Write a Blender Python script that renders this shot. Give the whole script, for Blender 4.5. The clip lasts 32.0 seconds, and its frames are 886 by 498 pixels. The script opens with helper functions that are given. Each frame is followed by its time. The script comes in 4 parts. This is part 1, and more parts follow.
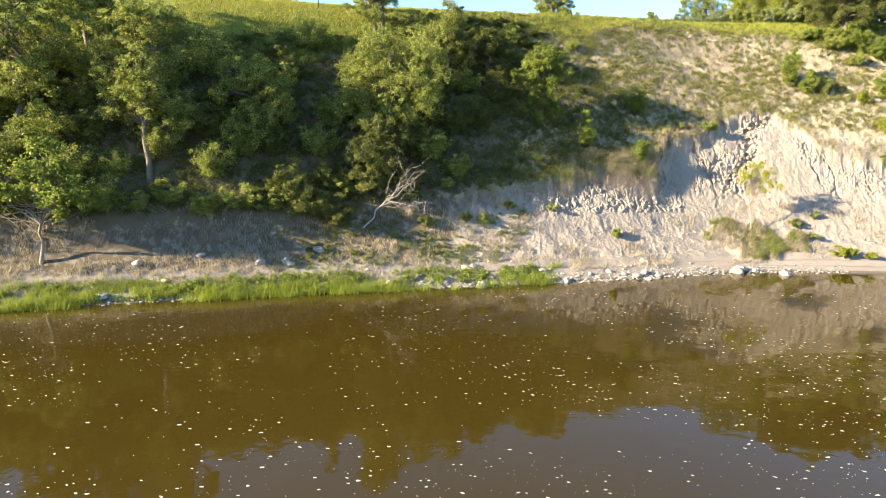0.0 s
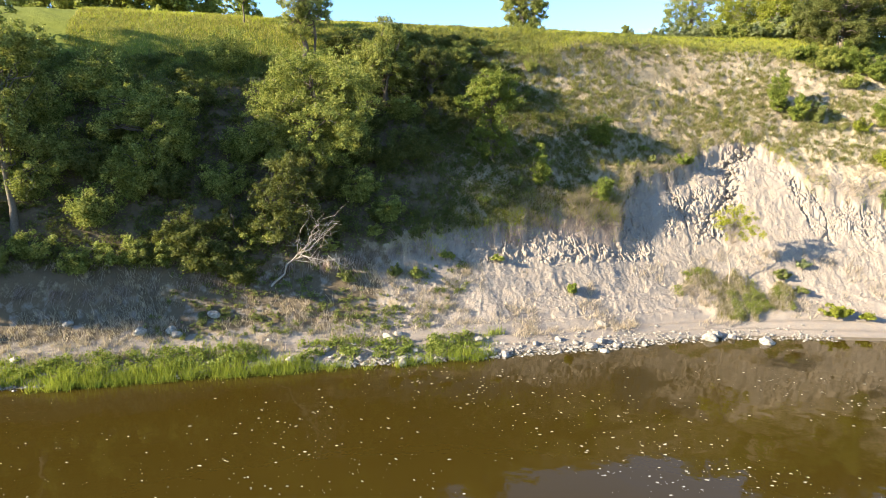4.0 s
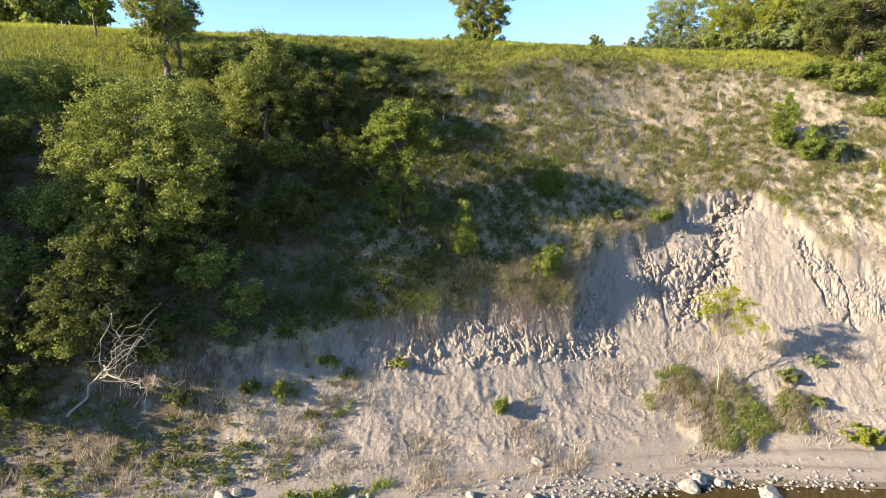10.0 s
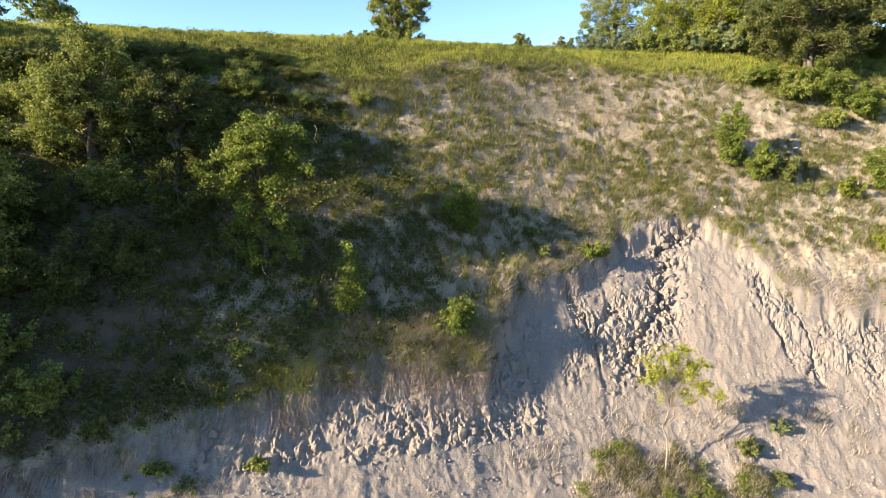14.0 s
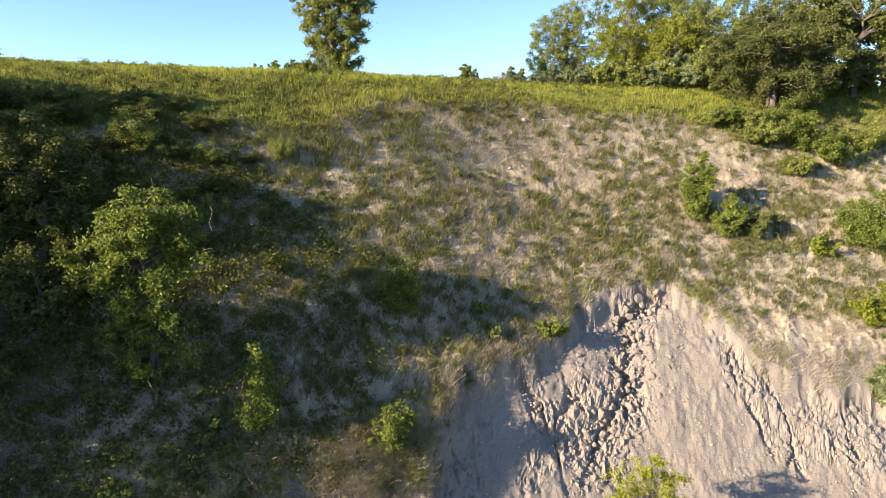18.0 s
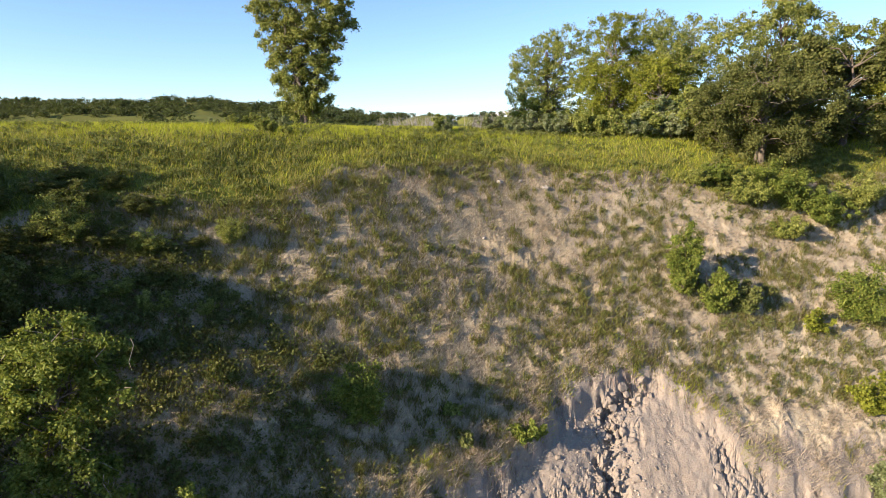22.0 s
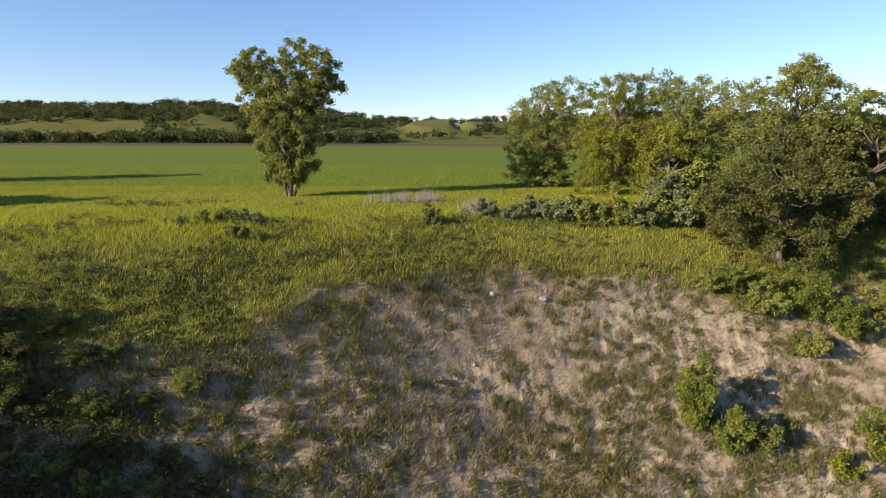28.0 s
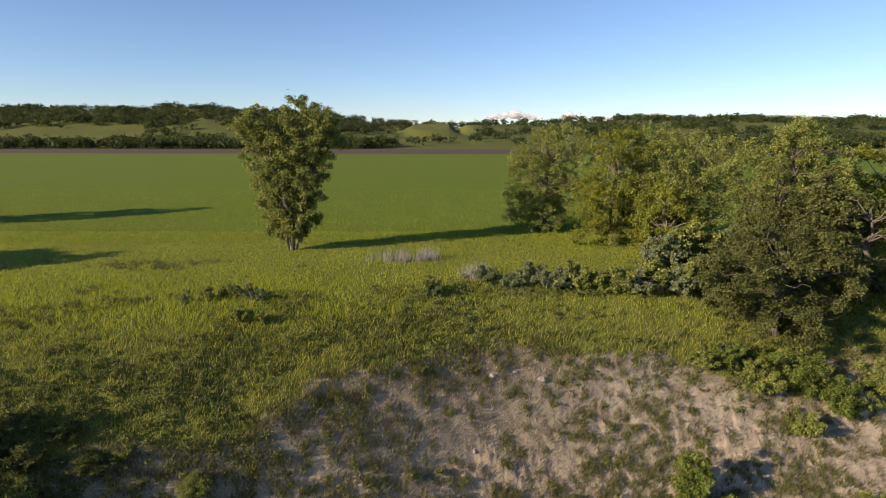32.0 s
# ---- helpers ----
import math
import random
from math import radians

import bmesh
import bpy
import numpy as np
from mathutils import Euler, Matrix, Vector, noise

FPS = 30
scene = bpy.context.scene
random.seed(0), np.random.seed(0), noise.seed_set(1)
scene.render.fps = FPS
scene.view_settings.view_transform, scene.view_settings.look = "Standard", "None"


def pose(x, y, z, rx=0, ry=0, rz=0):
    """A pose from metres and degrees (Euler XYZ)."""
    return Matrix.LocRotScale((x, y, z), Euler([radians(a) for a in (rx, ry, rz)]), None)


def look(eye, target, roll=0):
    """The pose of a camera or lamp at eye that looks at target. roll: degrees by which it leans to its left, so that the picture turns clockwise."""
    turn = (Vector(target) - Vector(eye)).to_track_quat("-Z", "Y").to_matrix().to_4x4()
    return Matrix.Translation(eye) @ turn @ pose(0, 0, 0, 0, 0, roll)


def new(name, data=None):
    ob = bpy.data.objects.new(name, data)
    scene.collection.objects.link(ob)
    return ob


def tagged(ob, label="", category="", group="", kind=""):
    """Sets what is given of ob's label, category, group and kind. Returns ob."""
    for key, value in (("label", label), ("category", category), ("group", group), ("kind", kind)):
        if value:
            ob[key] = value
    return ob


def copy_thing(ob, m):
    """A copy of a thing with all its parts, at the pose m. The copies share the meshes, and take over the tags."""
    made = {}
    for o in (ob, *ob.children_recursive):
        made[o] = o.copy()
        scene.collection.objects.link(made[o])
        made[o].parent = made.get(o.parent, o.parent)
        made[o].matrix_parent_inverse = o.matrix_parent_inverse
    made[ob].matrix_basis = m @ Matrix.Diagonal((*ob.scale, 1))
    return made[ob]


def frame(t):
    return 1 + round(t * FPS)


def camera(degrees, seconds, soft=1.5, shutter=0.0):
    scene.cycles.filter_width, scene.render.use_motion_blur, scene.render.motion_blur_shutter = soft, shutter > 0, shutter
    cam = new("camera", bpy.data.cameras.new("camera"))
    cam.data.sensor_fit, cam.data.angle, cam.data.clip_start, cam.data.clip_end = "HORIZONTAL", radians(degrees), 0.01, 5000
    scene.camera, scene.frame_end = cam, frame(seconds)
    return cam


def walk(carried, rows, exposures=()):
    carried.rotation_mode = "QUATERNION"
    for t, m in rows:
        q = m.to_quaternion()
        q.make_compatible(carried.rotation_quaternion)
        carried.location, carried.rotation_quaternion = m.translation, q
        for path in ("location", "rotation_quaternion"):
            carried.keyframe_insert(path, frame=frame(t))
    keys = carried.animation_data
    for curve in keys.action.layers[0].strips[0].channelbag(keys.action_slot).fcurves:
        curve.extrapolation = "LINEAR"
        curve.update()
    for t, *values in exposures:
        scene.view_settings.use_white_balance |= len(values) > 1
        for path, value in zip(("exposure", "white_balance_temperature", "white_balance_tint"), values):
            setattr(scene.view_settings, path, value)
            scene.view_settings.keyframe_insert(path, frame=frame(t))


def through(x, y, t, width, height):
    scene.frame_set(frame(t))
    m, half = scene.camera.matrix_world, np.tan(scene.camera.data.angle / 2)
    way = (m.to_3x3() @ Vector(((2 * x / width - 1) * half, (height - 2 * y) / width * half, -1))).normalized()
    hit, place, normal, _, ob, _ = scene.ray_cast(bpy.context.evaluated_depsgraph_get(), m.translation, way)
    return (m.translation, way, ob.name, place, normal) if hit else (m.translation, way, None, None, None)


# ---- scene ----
cam = camera(73.0, 32.0, soft=0.65)
PATH = [
    (0, (-8.301, -32.171, 7.770), (-10.135, -22.509, 5.955), 0.24),
    (0.5, (-7.972, -31.395, 8.046), (-9.815, -21.735, 6.231), 0.28),
    (1, (-7.641, -30.626, 8.329), (-9.472, -20.964, 6.513), 0.34),
    (2, (-6.962, -29.094, 8.894), (-8.784, -19.430, 7.080), 0.49),
    (3, (-6.243, -27.499, 9.427), (-8.070, -17.837, 7.608), 0.50),
    (3.5, (-5.884, -26.673, 9.687), (-7.716, -17.012, 7.867), 0.45),
    (5.5, (-4.533, -23.260, 10.599), (-6.389, -13.604, 8.776), 0.38),
    (6, (-4.260, -22.408, 10.824), (-6.131, -12.755, 8.999), 0.32),
    (7, (-3.789, -20.733, 11.266), (-5.664, -11.082, 9.442), 0.27),
    (8, (-3.375, -19.060, 11.626), (-5.250, -9.408, 9.800), 0.24),
    (9, (-2.988, -17.351, 11.963), (-4.860, -7.699, 10.138), 0.24),
    (10, (-2.619, -15.636, 12.306), (-4.475, -5.981, 10.482), 0.18),
    (11, (-2.272, -13.979, 12.620), (-4.134, -4.325, 10.791), 0.09),
    (11.5, (-2.105, -13.171, 12.780), (-3.978, -3.519, 10.952), 0.07),
    (12, (-1.939, -12.376, 12.919), (-3.744, -2.711, 11.095), 0.06),
    (12.5, (-1.777, -11.616, 12.996), (-3.397, -1.918, 11.170), 0.08),
    (13, (-1.638, -10.894, 13.023), (-3.140, -1.178, 11.191), 0.07),
    (13.5, (-1.523, -10.210, 13.056), (-2.711, -0.452, 11.221), 0.05),
    (15.5, (-1.389, -7.737, 13.650), (-2.184, 2.061, 11.815), 0.03),
    (16, (-1.355, -7.236, 13.945), (-2.067, 2.569, 12.112), 0.03),
    (16.5, (-1.319, -6.793, 14.284), (-1.953, 3.018, 12.456), 0.04),
    (17, (-1.279, -6.401, 14.621), (-1.811, 3.416, 12.795), 0.06),
    (17.5, (-1.235, -6.046, 14.937), (-1.604, 3.779, 13.111), 0.08),
    (18, (-1.181, -5.702, 15.248), (-1.375, 4.128, 13.422), 0.10),
    (18.5, (-1.118, -5.356, 15.569), (-1.142, 4.476, 13.744), 0.12),
    (19, (-1.047, -5.006, 15.901), (-0.939, 4.826, 14.078), 0.11),
    (19.5, (-0.978, -4.671, 16.236), (-0.863, 5.161, 14.412), 0.06),
    (20, (-0.903, -4.349, 16.571), (-0.793, 5.482, 14.747), 0.02),
    (21, (-0.744, -3.769, 17.260), (-0.653, 6.063, 15.438), -0.03),
    (23, (-0.407, -2.796, 18.532), (-0.392, 7.037, 16.710), -0.02),
    (24, (-0.254, -2.223, 19.176), (-0.243, 7.610, 17.360), 0.02),
    (25, (-0.157, -1.638, 19.831), (-0.138, 8.195, 18.015), 0.08),
    (25.5, (-0.111, -1.347, 20.170), (-0.106, 8.486, 18.352), 0.09),
    (27.5, (0.001, -0.288, 21.658), (0.006, 9.546, 19.839), 0.10),
    (28, (0.026, -0.186, 22.040), (0.030, 9.647, 20.221), 0.10),
    (29, (0.033, -0.127, 22.830), (0.046, 9.706, 21.009), 0.09),
    (30, (0.018, -0.122, 23.651), (0.033, 9.711, 21.831), 0.08),
    (31, (0.002, -0.078, 24.493), (0.015, 9.755, 22.674), 0.07),
    (32, (0.000, 0.000, 25.344), (0.006, 9.833, 23.526), 0.03),
]

EXPOSURES = [(0, 2.34, 6750, 8), (6, 2.06, 6550, 10), (13, 1.77, 6500, 13), (17, 1.65, 6500, 15), (19, 1.54, 6500, 16), (25, 1.16, 6600, 19), (28, 0.91, 6600, 20), (32, 0.66, 6600, 20)]
walk(cam, [(t, look(eye, target, roll)) for t, eye, target, roll in PATH], EXPOSURES)

# ---- light: a low evening sun from the west, clear sky ----
SUN_TO = Vector((-0.84, -0.46, 0.345)).normalized()
sun = new("sun", bpy.data.lights.new("sun", "SUN"))
sun.data.energy, sun.data.angle, sun.data.color = 5.0, radians(0.6), (1.0, 0.85, 0.62)
sun.matrix_world = look((-60, -24, 60), Vector((-60, -24, 60)) - SUN_TO)
world = bpy.data.worlds.new("world")
scene.world = world
world.use_nodes = True
wn, wl = world.node_tree.nodes, world.node_tree.links
sky = wn.new("ShaderNodeTexSky")
sky.sky_type, sky.sun_disc = "NISHITA", False
sky.sun_elevation = math.asin(SUN_TO.z)
sky.sun_rotation = math.atan2(SUN_TO.x, SUN_TO.y)
sky.air_density, sky.dust_density, sky.ozone_density, sky.altitude = 0.95, 0.0, 4.3, 300
wl.new(sky.outputs[0], wn["Background"].inputs[0])
wn["Background"].inputs[1].default_value = 0.097


# ---- small tools ----
def smooth(a, b, v):
    u = np.clip((v - a) / (b - a), 0, 1)
    return u * u * (3 - 2 * u)


def lattice(ix, iy, seed):
    h = np.sin(ix * 127.1 + iy * 311.7 + seed * 74.7) * 43758.5453
    return h - np.floor(h)


def value_noise(x, y, seed=0):
    ix, iy = np.floor(x), np.floor(y)
    fx, fy = x - ix, y - iy
    fx, fy = fx * fx * (3 - 2 * fx), fy * fy * (3 - 2 * fy)
    a, b = lattice(ix, iy, seed), lattice(ix + 1, iy, seed)
    c, d = lattice(ix, iy + 1, seed), lattice(ix + 1, iy + 1, seed)
    return (a + (b - a) * fx) * (1 - fy) + (c + (d - c) * fx) * fy


def fbm(x, y, seed=0, octaves=4):
    x, y = np.asarray(x, float), np.asarray(y, float)
    total, amp, norm = 0, 1.0, 0
    for o in range(octaves):
        total = total + amp * value_noise(x * 2 ** o + 17.3 * o, y * 2 ** o - 9.1 * o, seed + o)
        norm, amp = norm + amp, amp * 0.5
    return total / norm


def cells(x, y, seed=0):
    """Nearest and second nearest distance to scattered points, and a random number for the nearest."""
    ix, iy = np.floor(x), np.floor(y)
    f1, f2, own = np.full(np.shape(x), 9.0), np.full(np.shape(x), 9.0), np.zeros(np.shape(x))
    for dx in (-1, 0, 1):
        for dy in (-1, 0, 1):
            px = ix + dx + lattice(ix + dx, iy + dy, seed)
            py = iy + dy + lattice(ix + dx, iy + dy, seed + 7)
            d = np.hypot(px - x, py - y)
            own = np.where(d < f1, lattice(ix + dx, iy + dy, seed + 13), own)
            f2 = np.where(d < f1, f1, np.minimum(f2, d))
            f1 = np.minimum(f1, d)
    return f1, f2, own


def clods(x, y, seed=0, some=0.4):
    """Rounded lumps, some of them missing."""
    f1, f2, own = cells(x, y, seed)
    return smooth(0.0, 0.30, f2 - f1) * (1 - 0.8 * f1) * np.where(own > some, 0.4 + own, 0.15 * own)


def fracture(x, y, seed=0):
    """Tilted, broken facets: each cell has a height and a slope of its own."""
    ix, iy = np.floor(x), np.floor(y)
    best, out = np.full(np.shape(x), 9.0), np.zeros(np.shape(x))
    for dx in (-1, 0, 1):
        for dy in (-1, 0, 1):
            cx, cy = ix + dx, iy + dy
            ox, oy = x - cx - lattice(cx, cy, seed), y - cy - lattice(cx, cy, seed + 7)
            d = np.hypot(ox, oy)
            facet = 0.8 * (lattice(cx, cy, seed + 13) - 0.5) + 1.1 * ox * (lattice(cx, cy, seed + 17) - 0.5) + 1.1 * oy * (lattice(cx, cy, seed + 19) - 0.5)
            out, best = np.where(d < best, facet, out), np.minimum(best, d)
    return out


def mesh_of(name, verts, faces, material, flat=False, extra=None):
    """A mesh from arrays: verts (n, 3), faces (m, k)."""
    verts, faces = np.asarray(verts, np.float32), np.asarray(faces, np.int32)
    me = bpy.data.meshes.new(name)
    me.vertices.add(len(verts))
    me.vertices.foreach_set("co", verts.ravel())
    me.loops.add(faces.size)
    me.loops.foreach_set("vertex_index", faces.ravel())
    me.polygons.add(len(faces))
    me.polygons.foreach_set("loop_start", np.arange(0, faces.size, faces.shape[1], dtype=np.int32))
    me.polygons.foreach_set("use_smooth", np.broadcast_to(np.logical_not(flat), (len(faces),)).copy())
    for key, values in (extra or {}).items():
        attr = me.attributes.new(key, "FLOAT", "POINT")
        attr.data.foreach_set("value", np.asarray(values, np.float32))
    me.update(calc_edges=True)
    me.materials.append(material)
    return me


def join(pieces):
    """Join (verts, faces) pairs that have the same number of corners a face."""
    verts, faces, n = [], [], 0
    for v, f in pieces:
        verts.append(v), faces.append(np.asarray(f) + n)
        n += len(v)
    return np.concatenate(verts), np.concatenate(faces)


def part(name, me, parent, label=""):
    ob = new(name, me)
    ob.parent = parent
    return tagged(ob, label) if label else ob


def thing(name, x, y, z, label, category, group="", kind=""):
    ob = new(name)
    ob.location = (x, y, z)
    return tagged(ob, label, category, group, kind)


def tube(points, radii, sides=6):
    """A tapered round limb along points, as quads."""
    points, radii = np.asarray(points, float), np.asarray(radii, float)
    along = np.gradient(points, axis=0)
    along /= np.linalg.norm(along, axis=1, keepdims=True) + 1e-9
    ref = np.where(np.abs(along[:, 2:3]) > 0.9, np.array([[1.0, 0, 0]]), np.array([[0, 0, 1.0]]))
    a = np.cross(along, ref)
    a /= np.linalg.norm(a, axis=1, keepdims=True) + 1e-9
    b = np.cross(along, a)
    ang = np.arange(sides) / sides * 2 * np.pi
    ring = a[:, None] * np.cos(ang)[None, :, None] + b[:, None] * np.sin(ang)[None, :, None]
    verts = (points[:, None] + ring * radii[:, None, None]).reshape(-1, 3)
    n, k = len(points), np.arange(sides)
    faces = [np.stack([i * sides + k, i * sides + (k + 1) % sides, (i + 1) * sides + (k + 1) % sides, (i + 1) * sides + k], 1) for i in range(n - 1)]
    return verts, np.concatenate(faces)


def bent(rng, a, b, n=6, wander=0.06, sag=0.0):
    """A wandering line from a to b."""
    a, b = np.asarray(a, float), np.asarray(b, float)
    u = np.linspace(0, 1, n)[:, None]
    far = np.linalg.norm(b - a)
    off = rng.normal(0, wander * far, (n, 3)) * np.sin(u * np.pi)
    off[:, 2] += (sag * far * np.sin(u * np.pi))[:, 0]
    return a + (b - a) * u + off


def unit(v):
    return v / (np.linalg.norm(v, axis=-1, keepdims=True) + 1e-9)


def leaf_blades(rng, at, out, size, slim=0.7, droop=0.0):
    """Diamond leaves at points, roughly facing out; folded a little along the midrib."""
    n = len(at)
    normal = unit(out + rng.normal(0, 0.75, (n, 3)))
    axis = unit(np.cross(normal, rng.normal(0, 1, (n, 3))) + np.array([0, 0, -droop]))
    side = unit(np.cross(normal, axis))
    size = (size * rng.uniform(0.6, 1.3, n))[:, None]
    lift = normal * size * 0.16
    v = np.stack([at - axis * size * 0.5, at + side * size * slim * 0.5 + lift, at + axis * size * 0.5, at - side * size * slim * 0.5 + lift], 1)
    return v.reshape(-1, 3), np.arange(4 * n).reshape(-1, 4)


def clump_leaves(rng, clumps, per, size, hollow=0.35):
    """Leaves in round clumps (x, y, z, radius), thicker towards the outside."""
    clumps = np.asarray(clumps, float)
    per = np.maximum(6, (per * (clumps[:, 3] / clumps[:, 3].mean()) ** 2)).astype(int)
    idx = np.repeat(np.arange(len(clumps)), per)
    way = unit(rng.normal(0, 1, (len(idx), 3)))
    r = hollow + (1 - hollow) * np.abs(rng.normal(0.45, 0.42, len(idx)))
    at = clumps[idx, :3] + way * (r * clumps[idx, 3])[:, None] * np.array([1, 1, 0.8])
    return leaf_blades(rng, at, way * 0.5 + np.array([0, 0, 0.45]), size)


def grass_blades(rng, at, height, width=0.03, lean=0.35, wind=(0.15, 0.0)):
    """One bent triangle a blade, upright with a random lean."""
    n = len(at)
    ang = rng.uniform(0, 2 * np.pi, n)
    side = np.stack([np.cos(ang), np.sin(ang), np.zeros(n)], 1) * width / 2
    h = np.broadcast_to(height, (n,)) * rng.uniform(0.55, 1.2, n)
    tip = at + np.stack([rng.normal(wind[0], lean, n) * h, rng.normal(wind[1], lean, n) * h, h], 1)
    v = np.stack([at - side, at + side, tip], 1)
    return v.reshape(-1, 3), np.arange(3 * n).reshape(-1, 3)


# ---- materials ----
class Nodes:
    def __init__(self, name):
        self.mat = bpy.data.materials.new(name)
        self.mat.use_nodes = True
        self.tree = self.mat.node_tree
        self.bsdf = self.tree.nodes["Principled BSDF"]
        self.out = self.tree.nodes["Material Output"]

    def add(self, kind, **inputs):
        node = self.tree.nodes.new(kind)
        for key, value in inputs.items():
            self.put(node, key.replace("_", " "), value)
        return node

    def put(self, node, key, value):
        socket = node.inputs[int(key)] if key.isdigit() else node.inputs[key]
        if isinstance(value, bpy.types.NodeSocket):
            self.tree.links.new(value, socket)
        else:
            socket.default_value = value

    def noise(self, scale, detail=4.0, rough=0.6, vector=None):
        node = self.add("ShaderNodeTexNoise", Scale=scale, Detail=detail, Roughness=rough)
        if vector is not None:
            self.put(node, "Vector", vector)
        return node.outputs["Fac"]

    def ramp(self, fac, stops):
        node = self.add("ShaderNodeValToRGB", Fac=fac)
        el = node.color_ramp.elements
        while len(el) < len(stops):
            el.new(0.5)
        for e, (p, c) in zip(el, stops):
            e.position, e.color = p, (*c, 1)
        return node.outputs["Color"]

    def mix(self, fac, a, b):
        node = self.tree.nodes.new("ShaderNodeMix")
        node.data_type = "RGBA"
        for socket, value in ((node.inputs[0], fac), (node.inputs[6], a), (node.inputs[7], b)):
            if isinstance(value, bpy.types.NodeSocket):
                self.tree.links.new(value, socket)
            else:
                socket.default_value = (*value, 1) if isinstance(value, tuple) else value
        return node.outputs[2]

    def math(self, op, a, b=0.0, clamp=False):
        node = self.tree.nodes.new("ShaderNodeMath")
        node.operation, node.use_clamp = op, clamp
        self.put(node, "0", a), self.put(node, "1", b)
        return node.outputs[0]

    def attr(self, name):
        node = self.tree.nodes.new("ShaderNodeAttribute")
        node.attribute_name = name
        return node.outputs["Fac"]

    def bump(self, height, strength, distance):
        node = self.add("ShaderNodeBump", Strength=strength, Distance=distance, Height=height)
        self.put(self.bsdf, "Normal", node.outputs[0])

    def position(self):
        return self.tree.nodes.new("ShaderNodeNewGeometry").outputs["Position"]

    def island(self):
        return self.tree.nodes.new("ShaderNodeNewGeometry").outputs["Random Per Island"]


def leaf_material(name, dark, mid, light, through=0.35, patch=0.9, broad=0.0, spread=0.55, blue=1.35):
    dark, mid, light = ((r, g, blue * c) for r, g, c in (dark, mid, light))
    m = Nodes(name)
    island = m.island()
    big = m.noise(patch, 3.0, 0.6, m.position())
    if broad:
        big = m.math("ADD", m.math("MULTIPLY", big, 0.45), m.math("MULTIPLY", m.noise(broad, 3.0, 0.6, m.position()), 0.55))
    tone = m.math("ADD", m.math("MULTIPLY", island, 0.4 if broad else spread), m.math("MULTIPLY", big, 0.9 if broad else 1.15 - spread))
    col = m.ramp(tone, [(0.25, dark), (0.55, mid), (0.9, light)])
    m.put(m.bsdf, "Base Color", col)
    m.put(m.bsdf, "Roughness", 0.55)
    m.put(m.bsdf, "Specular IOR Level", 0.14)
    glow = m.add("ShaderNodeBsdfTranslucent", Color=m.mix(0.35, col, (0.30, 0.34, 0.03)))
    both = m.add("ShaderNodeMixShader", Fac=through)
    m.put(both, "1", m.bsdf.outputs[0]), m.put(both, "2", glow.outputs[0])
    m.put(m.out, "Surface", both.outputs[0])
    return m.mat


def bark_material(name, a, b):
    m = Nodes(name)
    fine = m.noise(14.0, 6.0, 0.7, m.position())
    m.put(m.bsdf, "Base Color", m.ramp(fine, [(0.3, a), (0.7, b)]))
    m.put(m.bsdf, "Roughness", 0.9)
    m.bump(fine, 0.6, 0.03)
    return m.mat


OAK = leaf_material("oak_leaves", (0.065, 0.0818, 0.013), (0.1959, 0.2223, 0.035), (0.3918, 0.3918, 0.0795), blue=1.55)
# dark oak foliage; on shrubs and undergrowth the darkness stands in for shade
DARKOAK_AND_SHADE = leaf_material("dark_oak_and_shade_leaves", (0.0427, 0.0522, 0.0104), (0.095, 0.1092, 0.019), (0.19, 0.19, 0.0427), blue=1.55)
BRIGHT = leaf_material("bright_leaves", (0.0628, 0.0918, 0.0115), (0.1449, 0.1884, 0.0232), (0.2801, 0.2995, 0.0435), blue=1.55)
ASH = leaf_material("ash_leaves", (0.0594, 0.0814, 0.0124), (0.1911, 0.2238, 0.0327), (0.4039, 0.4039, 0.0764), blue=1.55)
YELLOW = leaf_material("yellow_green_leaves", (0.15, 0.18, 0.012), (0.29, 0.31, 0.02), (0.42, 0.42, 0.04), 0.45)
YELLOWISH = leaf_material("maple_leaves", (0.075, 0.092, 0.011), (0.185, 0.21, 0.020), (0.36, 0.37, 0.045), 0.4)
SILVER = leaf_material("silver_green_leaves", (0.0975, 0.1235, 0.0325), (0.182, 0.2145, 0.0585), (0.325, 0.3445, 0.13), blue=1.55)
HERB = leaf_material("herb_leaves", (0.0712, 0.0855, 0.0171), (0.1377, 0.1568, 0.0285), (0.2375, 0.2422, 0.0617), 0.3, 3.0, spread=0.35, blue=1.55)
GRASS = leaf_material("green_grass", (0.145, 0.168, 0.012), (0.305, 0.345, 0.018), (0.45, 0.465, 0.045), 0.5, 1.6, 0.16)
OLIVE = leaf_material("olive_grass", (0.105, 0.102, 0.017), (0.225, 0.213, 0.032), (0.40, 0.36, 0.090), 0.35, 3.0, spread=0.3)
ROOTS = leaf_material("dead_roots", (0.15, 0.105, 0.065), (0.27, 0.20, 0.13), (0.42, 0.33, 0.22), 0.2)
LUSH = leaf_material("lush_grass", (0.075, 0.105, 0.012), (0.185, 0.235, 0.022), (0.34, 0.36, 0.050), 0.4, 1.4)
BUNCH = leaf_material("bunch_grass", (0.075, 0.076, 0.017), (0.155, 0.148, 0.034), (0.31, 0.275, 0.090), 0.35, 3.0, spread=0.3)
RIPE = leaf_material("ripening_grass", (0.20, 0.19, 0.03), (0.30, 0.27, 0.06), (0.42, 0.37, 0.11), 0.4, 1.5)
DRY = leaf_material("dry_grass", (0.26, 0.21, 0.11), (0.40, 0.33, 0.19), (0.54, 0.46, 0.28), 0.3, 3.0, spread=0.3)
PALE = leaf_material("pale_weeds", (0.22, 0.20, 0.14), (0.32, 0.29, 0.22), (0.42, 0.38, 0.30), 0.3)
